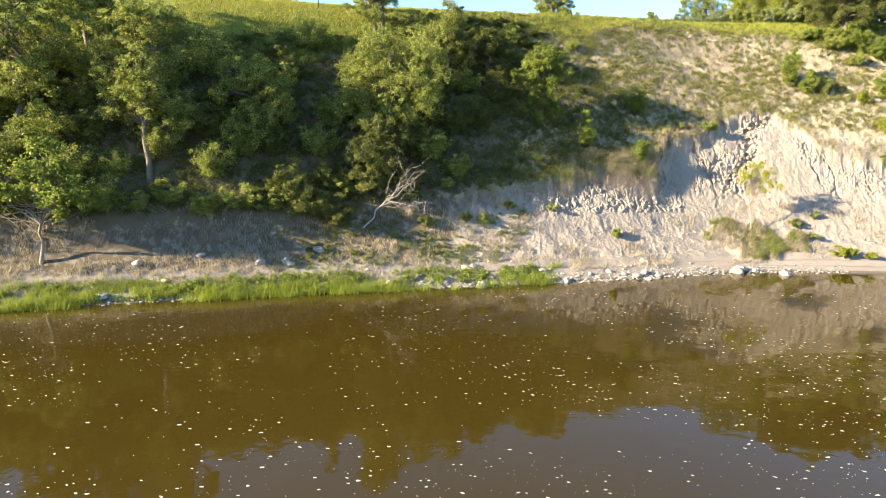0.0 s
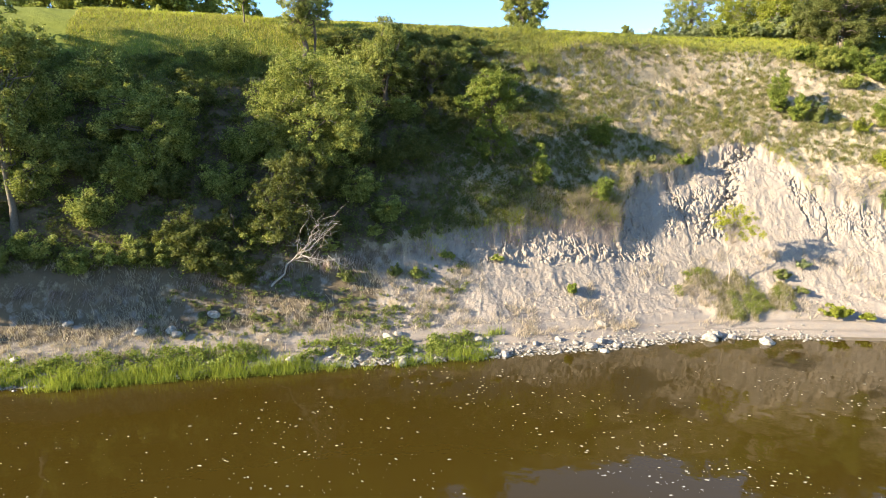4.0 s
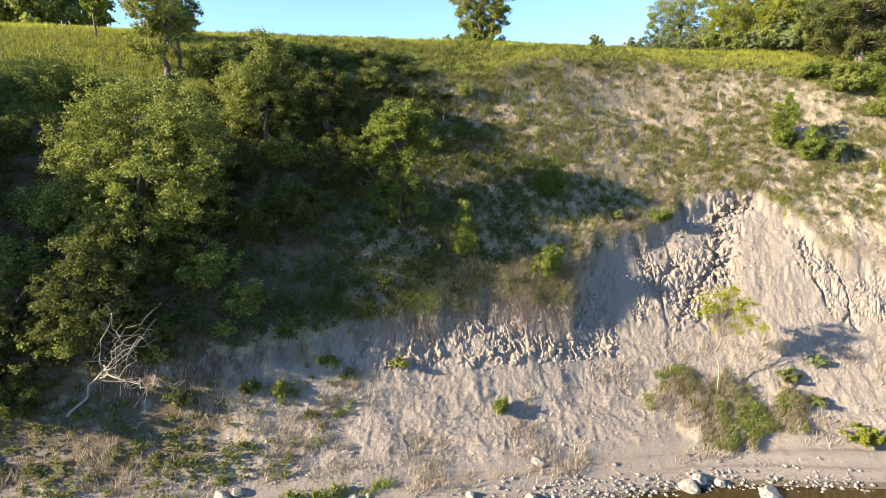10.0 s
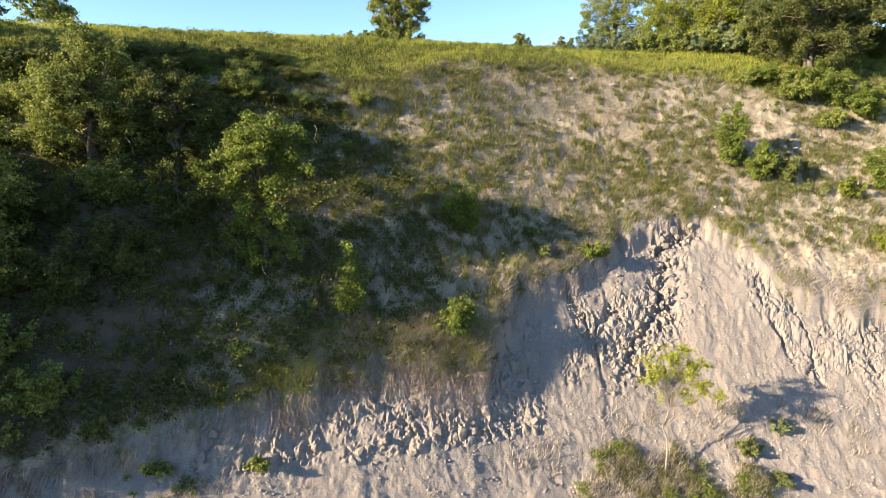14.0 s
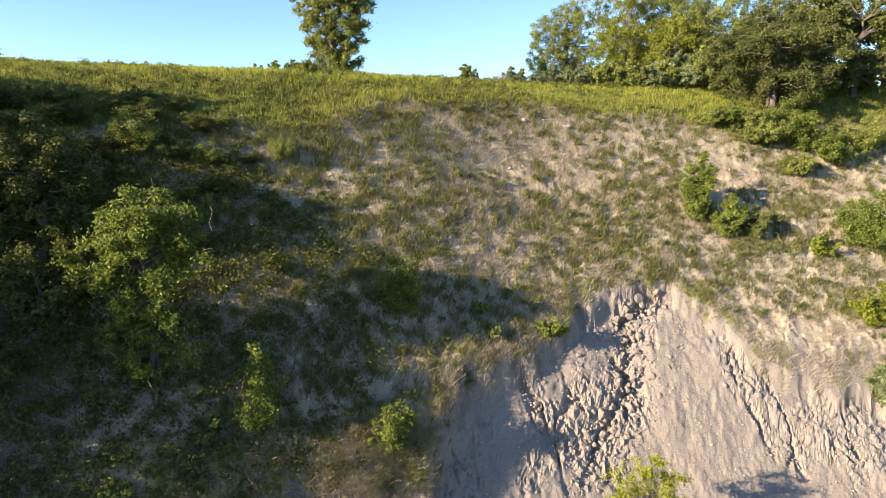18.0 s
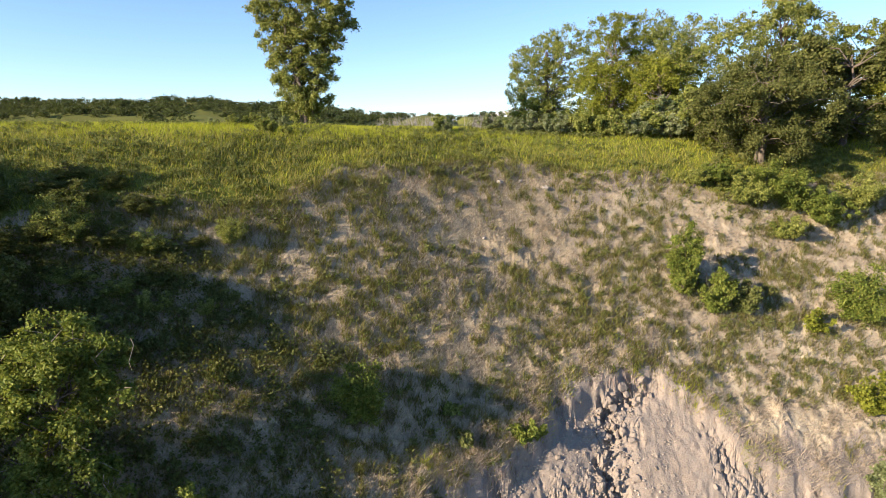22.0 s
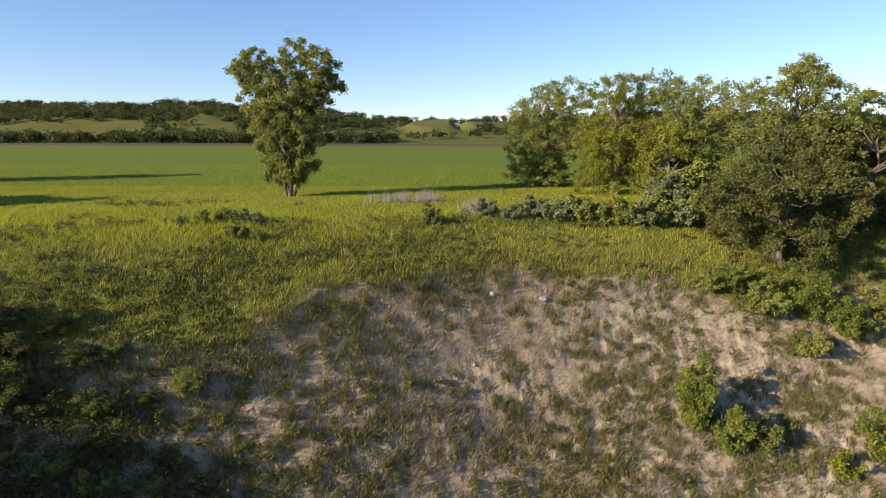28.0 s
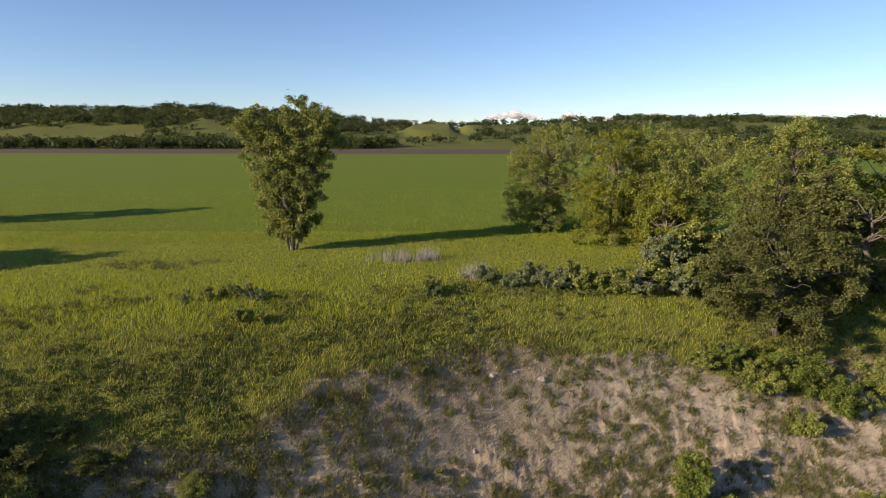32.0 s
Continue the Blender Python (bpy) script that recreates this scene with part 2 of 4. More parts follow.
FARLEAF = leaf_material("far_leaves", (0.022, 0.034, 0.010), (0.042, 0.058, 0.014), (0.085, 0.10, 0.022), 0.2, 0.03, spread=0.3)
BARK = bark_material("bark", (0.07, 0.055, 0.04), (0.17, 0.14, 0.11))
PALEBARK = bark_material("pale_bark", (0.16, 0.13, 0.10), (0.32, 0.27, 0.22))
BLEACHED = bark_material("bleached_wood", (0.25, 0.21, 0.17), (0.45, 0.40, 0.34))


def ground_material():
    m = Nodes("ground")
    pos = m.position()
    big, mid, fine = m.noise(0.35, 4.0, 0.6, pos), m.noise(2.2, 6.0, 0.65, pos), m.noise(16.0, 6.0, 0.7, pos)
    clay = m.mix(big, (0.220, 0.191, 0.164), (0.284, 0.247, 0.211))
    clay = m.mix(m.ramp(mid, [(0.42, (0, 0, 0)), (0.62, (1, 1, 1))]), clay, (0.288, 0.238, 0.190))
    clay = m.mix(m.ramp(fine, [(0.35, (1, 1, 1)), (0.5, (0, 0, 0))]), clay, (0.205, 0.173, 0.147))
    litter = m.mix(mid, (0.265, 0.215, 0.145), (0.41, 0.345, 0.235))
    litter = m.mix(m.ramp(fine, [(0.45, (0, 0, 0)), (0.7, (1, 1, 1))]), litter, (0.21, 0.165, 0.105))
    turf = m.mix(mid, (0.10, 0.125, 0.018), (0.17, 0.185, 0.035))
    # dark brown soil; on the left cut bank it also stands in for shade
    soil_and_shade = m.mix(mid, (0.075, 0.058, 0.038), (0.145, 0.112, 0.072))
    rows = m.add("ShaderNodeMapping")
    m.put(rows, "Vector", pos), m.put(rows, "Scale", (0.05, 0.9, 1.0)), m.put(rows, "Rotation", (0, 0, 0.06))
    crop = m.mix(m.noise(0.04, 5.0, 0.65, pos), (0.068, 0.126, 0.005), (0.115, 0.175, 0.008))
    crop = m.mix(m.ramp(m.noise(1.0, 4.0, 0.6, rows.outputs[0]), [(0.42, (0, 0, 0)), (0.66, (0.7, 0.7, 0.7))]), crop, (0.072, 0.106, 0.007))
    crop = m.mix(m.ramp(fine, [(0.35, (0, 0, 0)), (0.75, (1, 1, 1))]), crop, (0.165, 0.195, 0.012))
    plough = m.mix(mid, (0.075, 0.055, 0.035), (0.12, 0.09, 0.06))
    hill = m.mix(m.noise(0.02, 6.0, 0.65, pos), (0.062, 0.082, 0.015), (0.145, 0.145, 0.036))
    mud = m.mix(mid, (0.10, 0.08, 0.055), (0.17, 0.14, 0.10))

    def broken(name, scatter=0.9):
        v = m.math("ADD", m.attr(name), m.math("MULTIPLY", m.math("SUBTRACT", mid, 0.5), scatter))
        return m.ramp(v, [(0.42, (0, 0, 0)), (0.58, (1, 1, 1))])

    col = m.mix(broken("litter"), clay, litter)
    buff = m.mix(m.ramp(mid, [(0.38, (0, 0, 0)), (0.62, (1, 1, 1))]), (0.33, 0.272, 0.190), (0.45, 0.385, 0.275))
    col = m.mix(broken("buff", 0.7), col, buff)
    col = m.mix(broken("soil_and_shade"), col, soil_and_shade)
    col = m.mix(broken("turf"), col, turf)
    col = m.mix(broken("wet", 0.3), col, mud)
    col = m.mix(m.attr("crop"), col, crop)
    col = m.mix(m.attr("plough"), col, plough)
    col = m.mix(m.attr("hill"), col, hill)
    m.put(m.bsdf, "Base Color", col)
    m.put(m.bsdf, "Roughness", 0.95)
    m.put(m.bsdf, "Specular IOR Level", 0.15)
    cracks = m.add("ShaderNodeTexVoronoi", Scale=5.0)
    m.put(cracks, "Vector", pos)
    rough = m.math("ADD", m.math("MULTIPLY", fine, 0.5), m.math("ADD", mid, m.math("MULTIPLY", cracks.outputs["Distance"], 0.12)))
    m.bump(rough, 1.0, 0.065)
    return m.mat


def water_material():
    m = Nodes("river_water")
    pos = m.position()
    silt = m.noise(0.08, 3.0, 0.5, pos)
    m.put(m.bsdf, "Base Color", m.mix(silt, (0.032, 0.021, 0.003), (0.046, 0.030, 0.005)))
    m.put(m.bsdf, "Roughness", 0.04)
    m.put(m.bsdf, "IOR", 1.33)
    m.put(m.bsdf, "Specular IOR Level", 0.5)
    ripple = m.math("ADD", m.noise(0.5, 2.0, 0.5, pos), m.math("MULTIPLY", m.noise(3.0, 2.0, 0.5, pos), 0.12))
    m.bump(ripple, 0.10, 0.2)
    return m.mat


def stone_material(name, a, b):
    m = Nodes(name)
    info = m.tree.nodes.new("ShaderNodeObjectInfo").outputs["Random"]
    fine = m.noise(9.0, 6.0, 0.65, m.position())
    tone = m.mix(m.math("ADD", m.math("MULTIPLY", info, 0.5), m.math("MULTIPLY", m.island(), 0.5)), a, b)
    m.put(m.bsdf, "Base Color", m.mix(m.ramp(fine, [(0.4, (0, 0, 0)), (0.65, (1, 1, 1))]), tone, tuple(0.65 * v for v in a)))
    m.put(m.bsdf, "Roughness", 0.85)
    m.bump(fine, 0.5, 0.03)
    return m.mat


GROUND, WATER = ground_material(), water_material()
STONE = stone_material("shore_stone", (0.19, 0.172, 0.150), (0.41, 0.375, 0.325))
CLOD = stone_material("clay_clod", (0.34, 0.29, 0.235), (0.47, 0.405, 0.33))
foam = Nodes("foam")
foam.put(foam.bsdf, "Base Color", (0.54, 0.51, 0.42, 1)), foam.put(foam.bsdf, "Roughness", 0.7)
FOAM = foam.mat
cloud = Nodes("cloud")
cloud.put(cloud.bsdf, "Base Color", (0.85, 0.80, 0.78, 1)), cloud.put(cloud.bsdf, "Roughness", 1.0), cloud.put(cloud.bsdf, "Alpha", 0.3)
CLOUD = cloud.mat


# ---- the lie of the land ----
def shore(x):
    kx = [-400, -60, -33, -22, -14, -8.8, -3.8, 1.2, 4, 10, 16, 30, 60, 400]
    ky = [-150, -22, -10.4, -5.2, -2.0, 0.0, 2.1, 4.5, 5.5, 6.4, 7.2, 9, 13, 60]
    x = np.clip(x, -400, 400)
    return sum(np.interp(x + d, kx, ky) for d in (-1.5, -0.75, 0, 0.75, 1.5)) / 5


def profile(s):
    ks = [-400, -70, -62, -40, -6, 0, 2.5, 3.6, 4.6, 7.2, 8.2, 9.4, 11, 12, 14.2, 15.7, 17.5, 19.2, 21.5, 25, 30]
    kz = [4, 4, 2.0, -2, -1.6, -0.05, 0.5, 1.1, 1.8, 4.9, 6.3, 7.9, 9.4, 10.6, 12.5, 13.7, 15.9, 16.9, 17.9, 18.4, 18.5]
    return sum(np.interp(s + d, ks, kz) for d in (-0.4, -0.2, 0, 0.2, 0.4)) / 5


def scar_top(x):
    """How far up the bank the bare, slumped clay reaches."""
    kx = [-60, -24, -13, -9.3, -5.6, -1.9, -1.5, -0.9, 0.4, 2.4, 3.4, 4.7, 7, 8.7, 10, 12.7, 18, 60]
    ks = [5.2, 5.4, 6.6, 7.0, 7.6, 7.2, 8.2, 9.0, 9.3, 9.6, 10.6, 11.1, 11.1, 10.0, 8.7, 8.0, 8.3, 8]
    return np.interp(x, kx, ks) + 0.5 * (fbm(x * 1.3, x * 0 + 3.0, 5) - 0.5)


def mound(x, y):
    d = ((x - 4.3) / 2.7) ** 2 + ((y - 9.3 - 0.15 * (x - 4)) / 1.5) ** 2
    return smooth(1.5, 0.4, d + 2.4 * (fbm(x * 0.8, y * 0.8, 57, 4) - 0.5))


def brow(x, y):
    """Where the meadow grass ends above the slope."""
    return np.interp(x, [-40, -22, -14, -9.4, -7.0, -3.8, 0.4, 4, 9, 12, 20], [14.2, 14.8, 16.4, 17.0, 17.0, 18.0, 18.2, 17.8, 17.7, 16.8, 17.1]) + 1.2 * (fbm(x * 0.3, y * 0.3, 81) - 0.5) + 1.0 * (fbm(x * 1.3, y * 1.3, 82, 3) - 0.5)


def masks(x, y):
    s = y - shore(x)
    top = scar_top(x) + 0.9 * (fbm(x * 1.5, y * 1.5, 6, 4) - 0.5)
    bare = smooth(2.2, 3.2, s) * smooth(0.0, 0.35, top - s)
    return s, top, bare * (1 - 0.9 * mound(x, y))


def gully(y):
    """The line of the crumbled cleft that runs down from the apex of the slump."""
    return np.interp(y, [11.5, 12.1, 13.0, 14.4, 15.3, 16.0, 16.8], [2.6, 3.0, 3.7, 5.0, 5.3, 5.1, 6.2])


def rubble(x, y, s, below):
    """Where the bare clay lies broken into clods, from 0 to 1."""
    under_lip = smooth(-12.0, -10.2, x) * smooth(0.6, -0.5, x) * smooth(5.9, 6.25, s) * smooth(0.1, 0.45, below)
    cleft = np.exp(-((x - gully(y)) / 1.05) ** 2) * smooth(11.2, 12.4, y)
    bowl = smooth(0.4, 1.2, x) * smooth(5.2, 3.6, x) * smooth(6.7, 7.3, s) * 0.75
    scarp = smooth(7.6, 9.0, x) * smooth(2.3, 1.2, below) * 0.5
    patch = 0.3 + 0.7 * smooth(0.36, 0.52, fbm(x * 0.9, y * 1.0, 22, 3))
    return np.clip(np.maximum(np.maximum(under_lip, cleft), np.maximum(bowl, scarp)), 0, 1) * patch * smooth(-0.05, 0.2, below) * (s > 4)


def height(x, y):
    """The height of the land, and how far broken clay stands out of the slope there."""
    x, y = np.asarray(x, float), np.asarray(y, float)
    s, top, bare = masks(x, y)
    z = profile(s)
    near = smooth(70, 30, np.abs(x)) * smooth(-6, 2, s)
    deep = np.interp(x, [-40, -14, -2.2, -1.4, 1, 8, 12], [0.35, 0.4, 0.45, 0.6, 0.5, 0.25, 0.25])
    below = top - s
    z = z - near * deep * smooth(-0.05, 0.35, below) * smooth(3.4, 6.6, s)
    z = z + near * 0.22 * smooth(1.6, 0.0, np.abs(below + 0.5)) * (below < 0)
    # rubble: clods and cracks under the lip, in the gully, on the bowl's face and along the far scarp
    wx = x + 0.9 * (fbm(x * 0.7, y * 0.7, 15, 4) - 0.5) + 0.3 * (fbm(x * 3, y * 3, 19, 3) - 0.5)
    wy = 1.55 * (y + 0.9 * (fbm(x * 0.7, y * 0.7, 16, 4) - 0.5) + 0.3 * (fbm(x * 3, y * 3, 20, 3) - 0.5))
    coarse = clods(wx * 2.0, wy * 1.7, 11, 0.35) * 0.26 + clods(wx * 4.1, wy * 3.4, 12, 0.25) * 0.18 + clods(wx * 8.5, wy * 7.4, 13, 0.3) * 0.10
    torn = 0.22 * fracture(wx * 1.5, wy * 1.1, 61) + 0.13 * fracture(wx * 3.6, wy * 2.8, 62) + 0.06 * fracture(wx * 8, wy * 7, 63)
    vein = np.abs(fbm(wx * 0.9 + 0.35 * y, wy * 0.45, 31, 4) - 0.5)
    rub = rubble(x, y, s, below)
    proud = near * rub * 0.50 * (coarse - 0.15 + 0.65 * torn)
    proud = proud - near * 0.20 * smooth(0.05, 0.0, vein) * np.clip(1.4 * rub, 0, 1) * smooth(-0.5, 0.5, x)
    line = gully(y)
    cleft = np.abs(x - line + 0.5 * (fbm(y * 2.3, x * 0.4 + 2, 35, 3) - 0.5))
    proud = proud - near * (0.22 * smooth(0.26, 0.0, cleft) + 0.16 * smooth(1.3, 0.1, cleft)) * smooth(11.8, 13.6, y) * smooth(-0.3, 0.3, below)
    # the step of the scarp at the far end, with its foot in shade
    edge = y - np.interp(x, [7, 8.5, 9.6, 10.8, 11.7, 13.5, 16], [14.2, 14.4, 14.35, 14.0, 13.5, 13.0, 12.8]) + 0.7 * (fbm(x * 1.7, y * 0.3, 37, 3) - 0.5)
    z = z + near * 0.15 * smooth(-0.08, 0.4, edge) * smooth(1.9, 0.3, edge) * smooth(7.8, 9.2, x)
    # smooth talus with shallow runnels and grit
    flute = np.abs(fbm(wx * 1.5 + 0.2 * y, wy * 0.28, 23, 3) - 0.5) * 2
    scab = smooth(0.50, 0.62, fbm(x * 1.1, y * 1.4, 24, 3))
    proud = proud + near * bare * (1 - rub) * (0.05 * (flute - 0.25) + 0.10 * scab * torn + 0.06 * (fbm(x * 3.2, y * 4.0, 51, 4) - 0.5) + 0.035 * clods(wx * 6.5, wy * 6.0, 49, 0.55))
    # a shoulder of turf that hangs over the lip
    hump = np.exp(-((x + 3.2) / 1.5) ** 2 - ((s - 7.9) / 0.9) ** 2) + 0.6 * np.exp(-((x + 6.8) / 1.0) ** 2 - ((s - 8.1) / 0.7) ** 2)
    z = z + near * 0.45 * hump * smooth(-0.1, -0.3, below)
    z = z + near * 0.25 * (fbm(x * 0.55, y * 0.55, 41, 4) - 0.5) * smooth(1.0, 4.0, s) * smooth(26, 18, s)
    z = z + near * 0.20 * (fbm(x * 1.1, y * 2.4, 47, 4) - 0.5) * smooth(2.0, 4.0, s) * smooth(24, 18, s)
    z = z + near * (0.10 * np.sin(5.2 * s + 5 * fbm(x * 0.35, s * 0.5, 50, 3)) * fbm(x * 0.9, s * 1.2, 54, 2) + 0.09 * clods(wx * 2.6, wy * 3.4, 52, 0.4) + 0.08 * (fbm(x * 3.6, y * 5.5, 14, 3) - 0.5)) * smooth(0.0, 0.6, s - top) * smooth(17.5, 15.5, s)
    z = z + near * mound(x, y) * (0.08 + 0.35 * fbm(x * 1.6, y * 1.6, 58, 3))
    # the turf ends in a small step above the slope
    z = z + near * 0.16 * smooth(-0.2, 0.15, s - brow(x, y)) * smooth(2.5, 0.5, s - brow(x, y)) * smooth(-7, -5, x) * smooth(11, 8, x)
    # low terraces on the beach
    z = z + near * 0.05 * np.sin(s * 7 + 2 * fbm(x * 0.2, s, 53)) * smooth(0.6, 1.2, s) * smooth(4.2, 3.0, s)
    # hills across the field
    rise = smooth(398, 640, y + 0.05 * x)
    roll = fbm(x / 95.0, y / 110.0, 61, 4)
    crest = np.interp(x, [-3000, -420, -200, -60, 100, 400, 3000], [38, 38, 36, 26, 24, 29, 35])
    z = z + rise * (crest * (0.62 + 0.5 * roll)) - 7 * smooth(0.10, 0.0, np.abs(fbm(x / 70.0, y / 190.0, 71, 2) - 0.5)) * rise + 2.5 * (fbm(x / 34.0, y / 40.0, 73, 3) - 0.5) * rise
    return z + 0.64 * proud, proud


def spaced(knots):
    """Grid lines from (start, step) pairs up to the last start."""
    out = []
    for (a, step), (b, _) in zip(knots[:-1], knots[1:]):
        out.append(np.arange(a, b - step * 0.5, step))
    return np.concatenate(out + [np.array([knots[-1][0]])])


gx = spaced([(-3200, 300), (-800, 60), (-320, 16), (-100, 4), (-48, 0.5), (-24, 0.2), (-14, 0.055), (15, 0.2), (20, 0.4), (30, 2), (70, 10), (300, 60), (900, 300), (3300, 1)])
gy = spaced([(-3000, 300), (-600, 80), (-120, 8), (-24, 0.8), (-8, 0.25), (1, 0.06), (17.5, 0.11), (23, 0.3), (34, 1.5), (70, 6), (260, 4), (280, 8), (720, 40), (1200, 300), (4200, 1)])
X, Y = np.meshgrid(gx, gy)
Z, PROUD = height(X, Y)
nx, ny = len(gx), len(gy)
quad = (np.arange(ny - 1)[:, None] * nx + np.arange(nx - 1)[None]).ravel()
S, TOP, BARE = masks(X, Y)
wood = smooth(-8, -14, X) * smooth(0.0, 0.5, S - TOP) * smooth(16.5, 14.0, S)
turf = smooth(0.1, 0.9, S - brow(X, Y))
crop = smooth(38.0, 44.0, Y + 1.5 * (fbm(X * 0.1, Y * 0.1, 83) - 0.5)) * smooth(272, 266, Y + 0.05 * X)
fields = {
    "litter": np.clip(smooth(-0.05, 0.3, S - TOP) * np.interp(X, [1, 5, 10, 20], [0.80, 0.58, 0.38, 0.34]) + 0.35 * mound(X, Y) + smooth(-9, -15, X) * smooth(2.0, 3.5, S) * 0.5, 0, 1),
    # under the woods plain soil; left cut bank also darkened for the woods' shade
    "soil_and_shade": np.maximum(wood * 0.9, smooth(-10, -16, X) * smooth(2.4, 3.6, S) * smooth(17, 14, S) * 0.58),
    "buff": 0.72 * smooth(3.5, 8.5, X) * smooth(0.2, 1.2, S - TOP) * smooth(18.2, 17.0, S),
    "turf": turf,
    "wet": smooth(0.9, 0.2, S),
    "crop": crop,
    "plough": smooth(266, 272, Y + 0.05 * X) * smooth(392, 380, Y + 0.05 * X),
    "hill": smooth(380, 392, Y + 0.05 * X),
}
ground = new("ground", mesh_of("ground", np.stack([X, Y - 0.77 * PROUD, Z], -1).reshape(-1, 3), np.stack([quad, quad + 1, quad + nx + 1, quad + nx], 1), GROUND, flat=(rubble(X, Y, S, TOP - S).ravel()[quad] > 0.3),
                               extra={k: v.ravel() for k, v in fields.items()}))
tagged(ground, "pale clay river bank below a grassy plateau and far hills", "ground", kind="structure")


def lay(x, y):
    """Height of the ground mesh itself."""
    x, y = np.asarray(x, float), np.asarray(y, float)
    i = np.clip(np.searchsorted(gx, x) - 1, 0, nx - 2)
    j = np.clip(np.searchsorted(gy, y) - 1, 0, ny - 2)
    u, v = (x - gx[i]) / (gx[i + 1] - gx[i]), (y - gy[j]) / (gy[j + 1] - gy[j])
    return (Z[j, i] * (1 - u) + Z[j, i + 1] * u) * (1 - v) + (Z[j + 1, i] * (1 - u) + Z[j + 1, i + 1] * u) * v


def at_ground(x, y):
    return float(lay(x, y))


wx, wy = np.linspace(-400, 400, 41), np.linspace(-70, 40, 12)
WX, WY = np.meshgrid(wx, wy)
WY = WY + np.clip(shore(WX), -150, 60)
wq = (np.arange(11)[:, None] * 41 + np.arange(40)[None]).ravel()
water = new("water", mesh_of("water", np.stack([WX, WY, 0 * WX], -1).reshape(-1, 3), np.stack([wq, wq + 1, wq + 42, wq + 41], 1), WATER))
tagged(water, "smooth brown silty river water with slow ripples", "river", kind="structure")


# ---- plants: how each kind is built ----
def tree(name, x, y, high, lobes, label, leaves=OAK, bark=BARK, girth=0.16, count=9000, size=0.15, seed=1, lean=(0, 0), clump=0.36, stems=1, bare=0, category="tree", group="", clear=0.25):
    """A trunk, limbs to every clump and a leafy crown. lobes: (x, y, z, radius) about the foot, each filled with clumps."""
    rng = np.random.default_rng(seed)
    root = thing(name, x, y, at_ground(x, y) - 0.05, label, category, group)
    root.rotation_euler[2] = 0
    clumps = []
    for lx, ly, lz, lr in lobes:
        n = max(3, int(2.9 * (lr / clump) ** 2))
        way = unit(rng.normal(0, 1, (n, 3)))
        r = lr * rng.uniform(0.3, 1.1, n) ** 0.5
        c = np.array([lx, ly, lz]) + way * r[:, None] * np.array([1, 1, 0.92])
        clumps.append(np.column_stack([c, clump * rng.uniform(0.55, 1.25, n)]))
    clumps = np.concatenate(clumps)
    clumps = clumps[clumps[:, 2] > 0.25]
    foot, crown_top = np.zeros(3), np.array([lean[0], lean[1], high * 0.82])
    limbs, trunks, held = [], [], []
    for k in range(stems):
        off = np.array([rng.normal(0, girth * 1.1), rng.normal(0, girth * 1.1), 0]) * (k > 0)
        goal = crown_top + np.array([rng.normal(0, 0.12 * high), rng.normal(0, 0.08 * high), 0]) * (k > 0)
        line = bent(rng, foot + off, goal, 9, 0.035)
        line[0, 2] = -0.25
        trunks.append((line, girth * (1.0 if k == 0 else rng.uniform(0.5, 0.8))))
        stem = part("trunk", mesh_of("trunk", *tube(line, trunks[-1][1] * np.array([1.35, 1.0, 0.92, 0.84, 0.74, 0.62, 0.48, 0.32, 0.12]), 9), bark), root)
        held.append(stem)
    for n, c in enumerate(clumps[:: max(1, len(clumps) // (60 if high > 3 else 26))]):
        which = int(rng.integers(len(trunks)))
        line, g = trunks[which]
        k = int(np.clip(np.searchsorted(line[:, 2], c[2] * rng.uniform(0.45, 0.85)), 2, 7))
        limb = tube(bent(rng, line[k], c[:3], 5, 0.07, 0.05), g * np.linspace(0.32, 0.05, 5), 4)
        if n % 8 == 0 and high > 3:
            part("limb", mesh_of("limb", *limb, bark), held[which])
        else:
            limbs.append(limb)
    tagged(part("branchwork", mesh_of("branchwork", *join(limbs), bark), root), kind="stuff")
    if bare:
        twigs = []
        for _ in range(bare):
            c = clumps[rng.integers(len(clumps))]
            a = c[:3] + rng.normal(0, 0.3, 3)
            twigs.append(tube(bent(rng, a, a + rng.normal(0, 0.36, 3), 4, 0.1), np.linspace(0.009, 0.003, 4), 4))
        tagged(part("deadwood", mesh_of("deadwood", *join(twigs), PALEBARK), root, "grey leafless twigs among the leaves"), kind="stuff")
    v, f = clump_leaves(rng, clumps, 2.6 * count / len(clumps), size, 0.25)
    part("crown", mesh_of("crown", v, f, leaves, flat=True), root)
    return root


def round_lobes(rng, high, wide, n, low=0.3):
    """Lobes of an uneven round crown: rings of three from bottom to top."""
    out, rings = [], max(2, n // 3)
    for k in range(rings):
        u = low + (0.93 - low) * (k + 0.4) / rings
        r = wide * 0.5 * math.sin(math.pi * min(0.92, 0.26 + 0.62 * (u - low) / (1 - low)))
        turn = rng.uniform(0, 6.28)
        for q in range(3):
            a, o = turn + q * 2.1 + rng.normal(0, 0.3), r * rng.uniform(0.4, 0.68)
            out.append((o * math.cos(a), o * math.sin(a), (u + rng.normal(0, 0.05)) * high, max(0.25, r * rng.uniform(0.42, 0.62))))
    return out + [(rng.normal(0, 0.1) * wide, rng.normal(0, 0.1) * wide, 0.9 * high, 0.14 * wide)]


def plain_tree(name, x, y, high, wide, label, seed, **more):
    lobes = round_lobes(np.random.default_rng(seed), high, wide, more.pop("lobes", 7), more.pop("low", 0.3))
    return tree(name, x, y, high, lobes, label, seed=seed, **more)

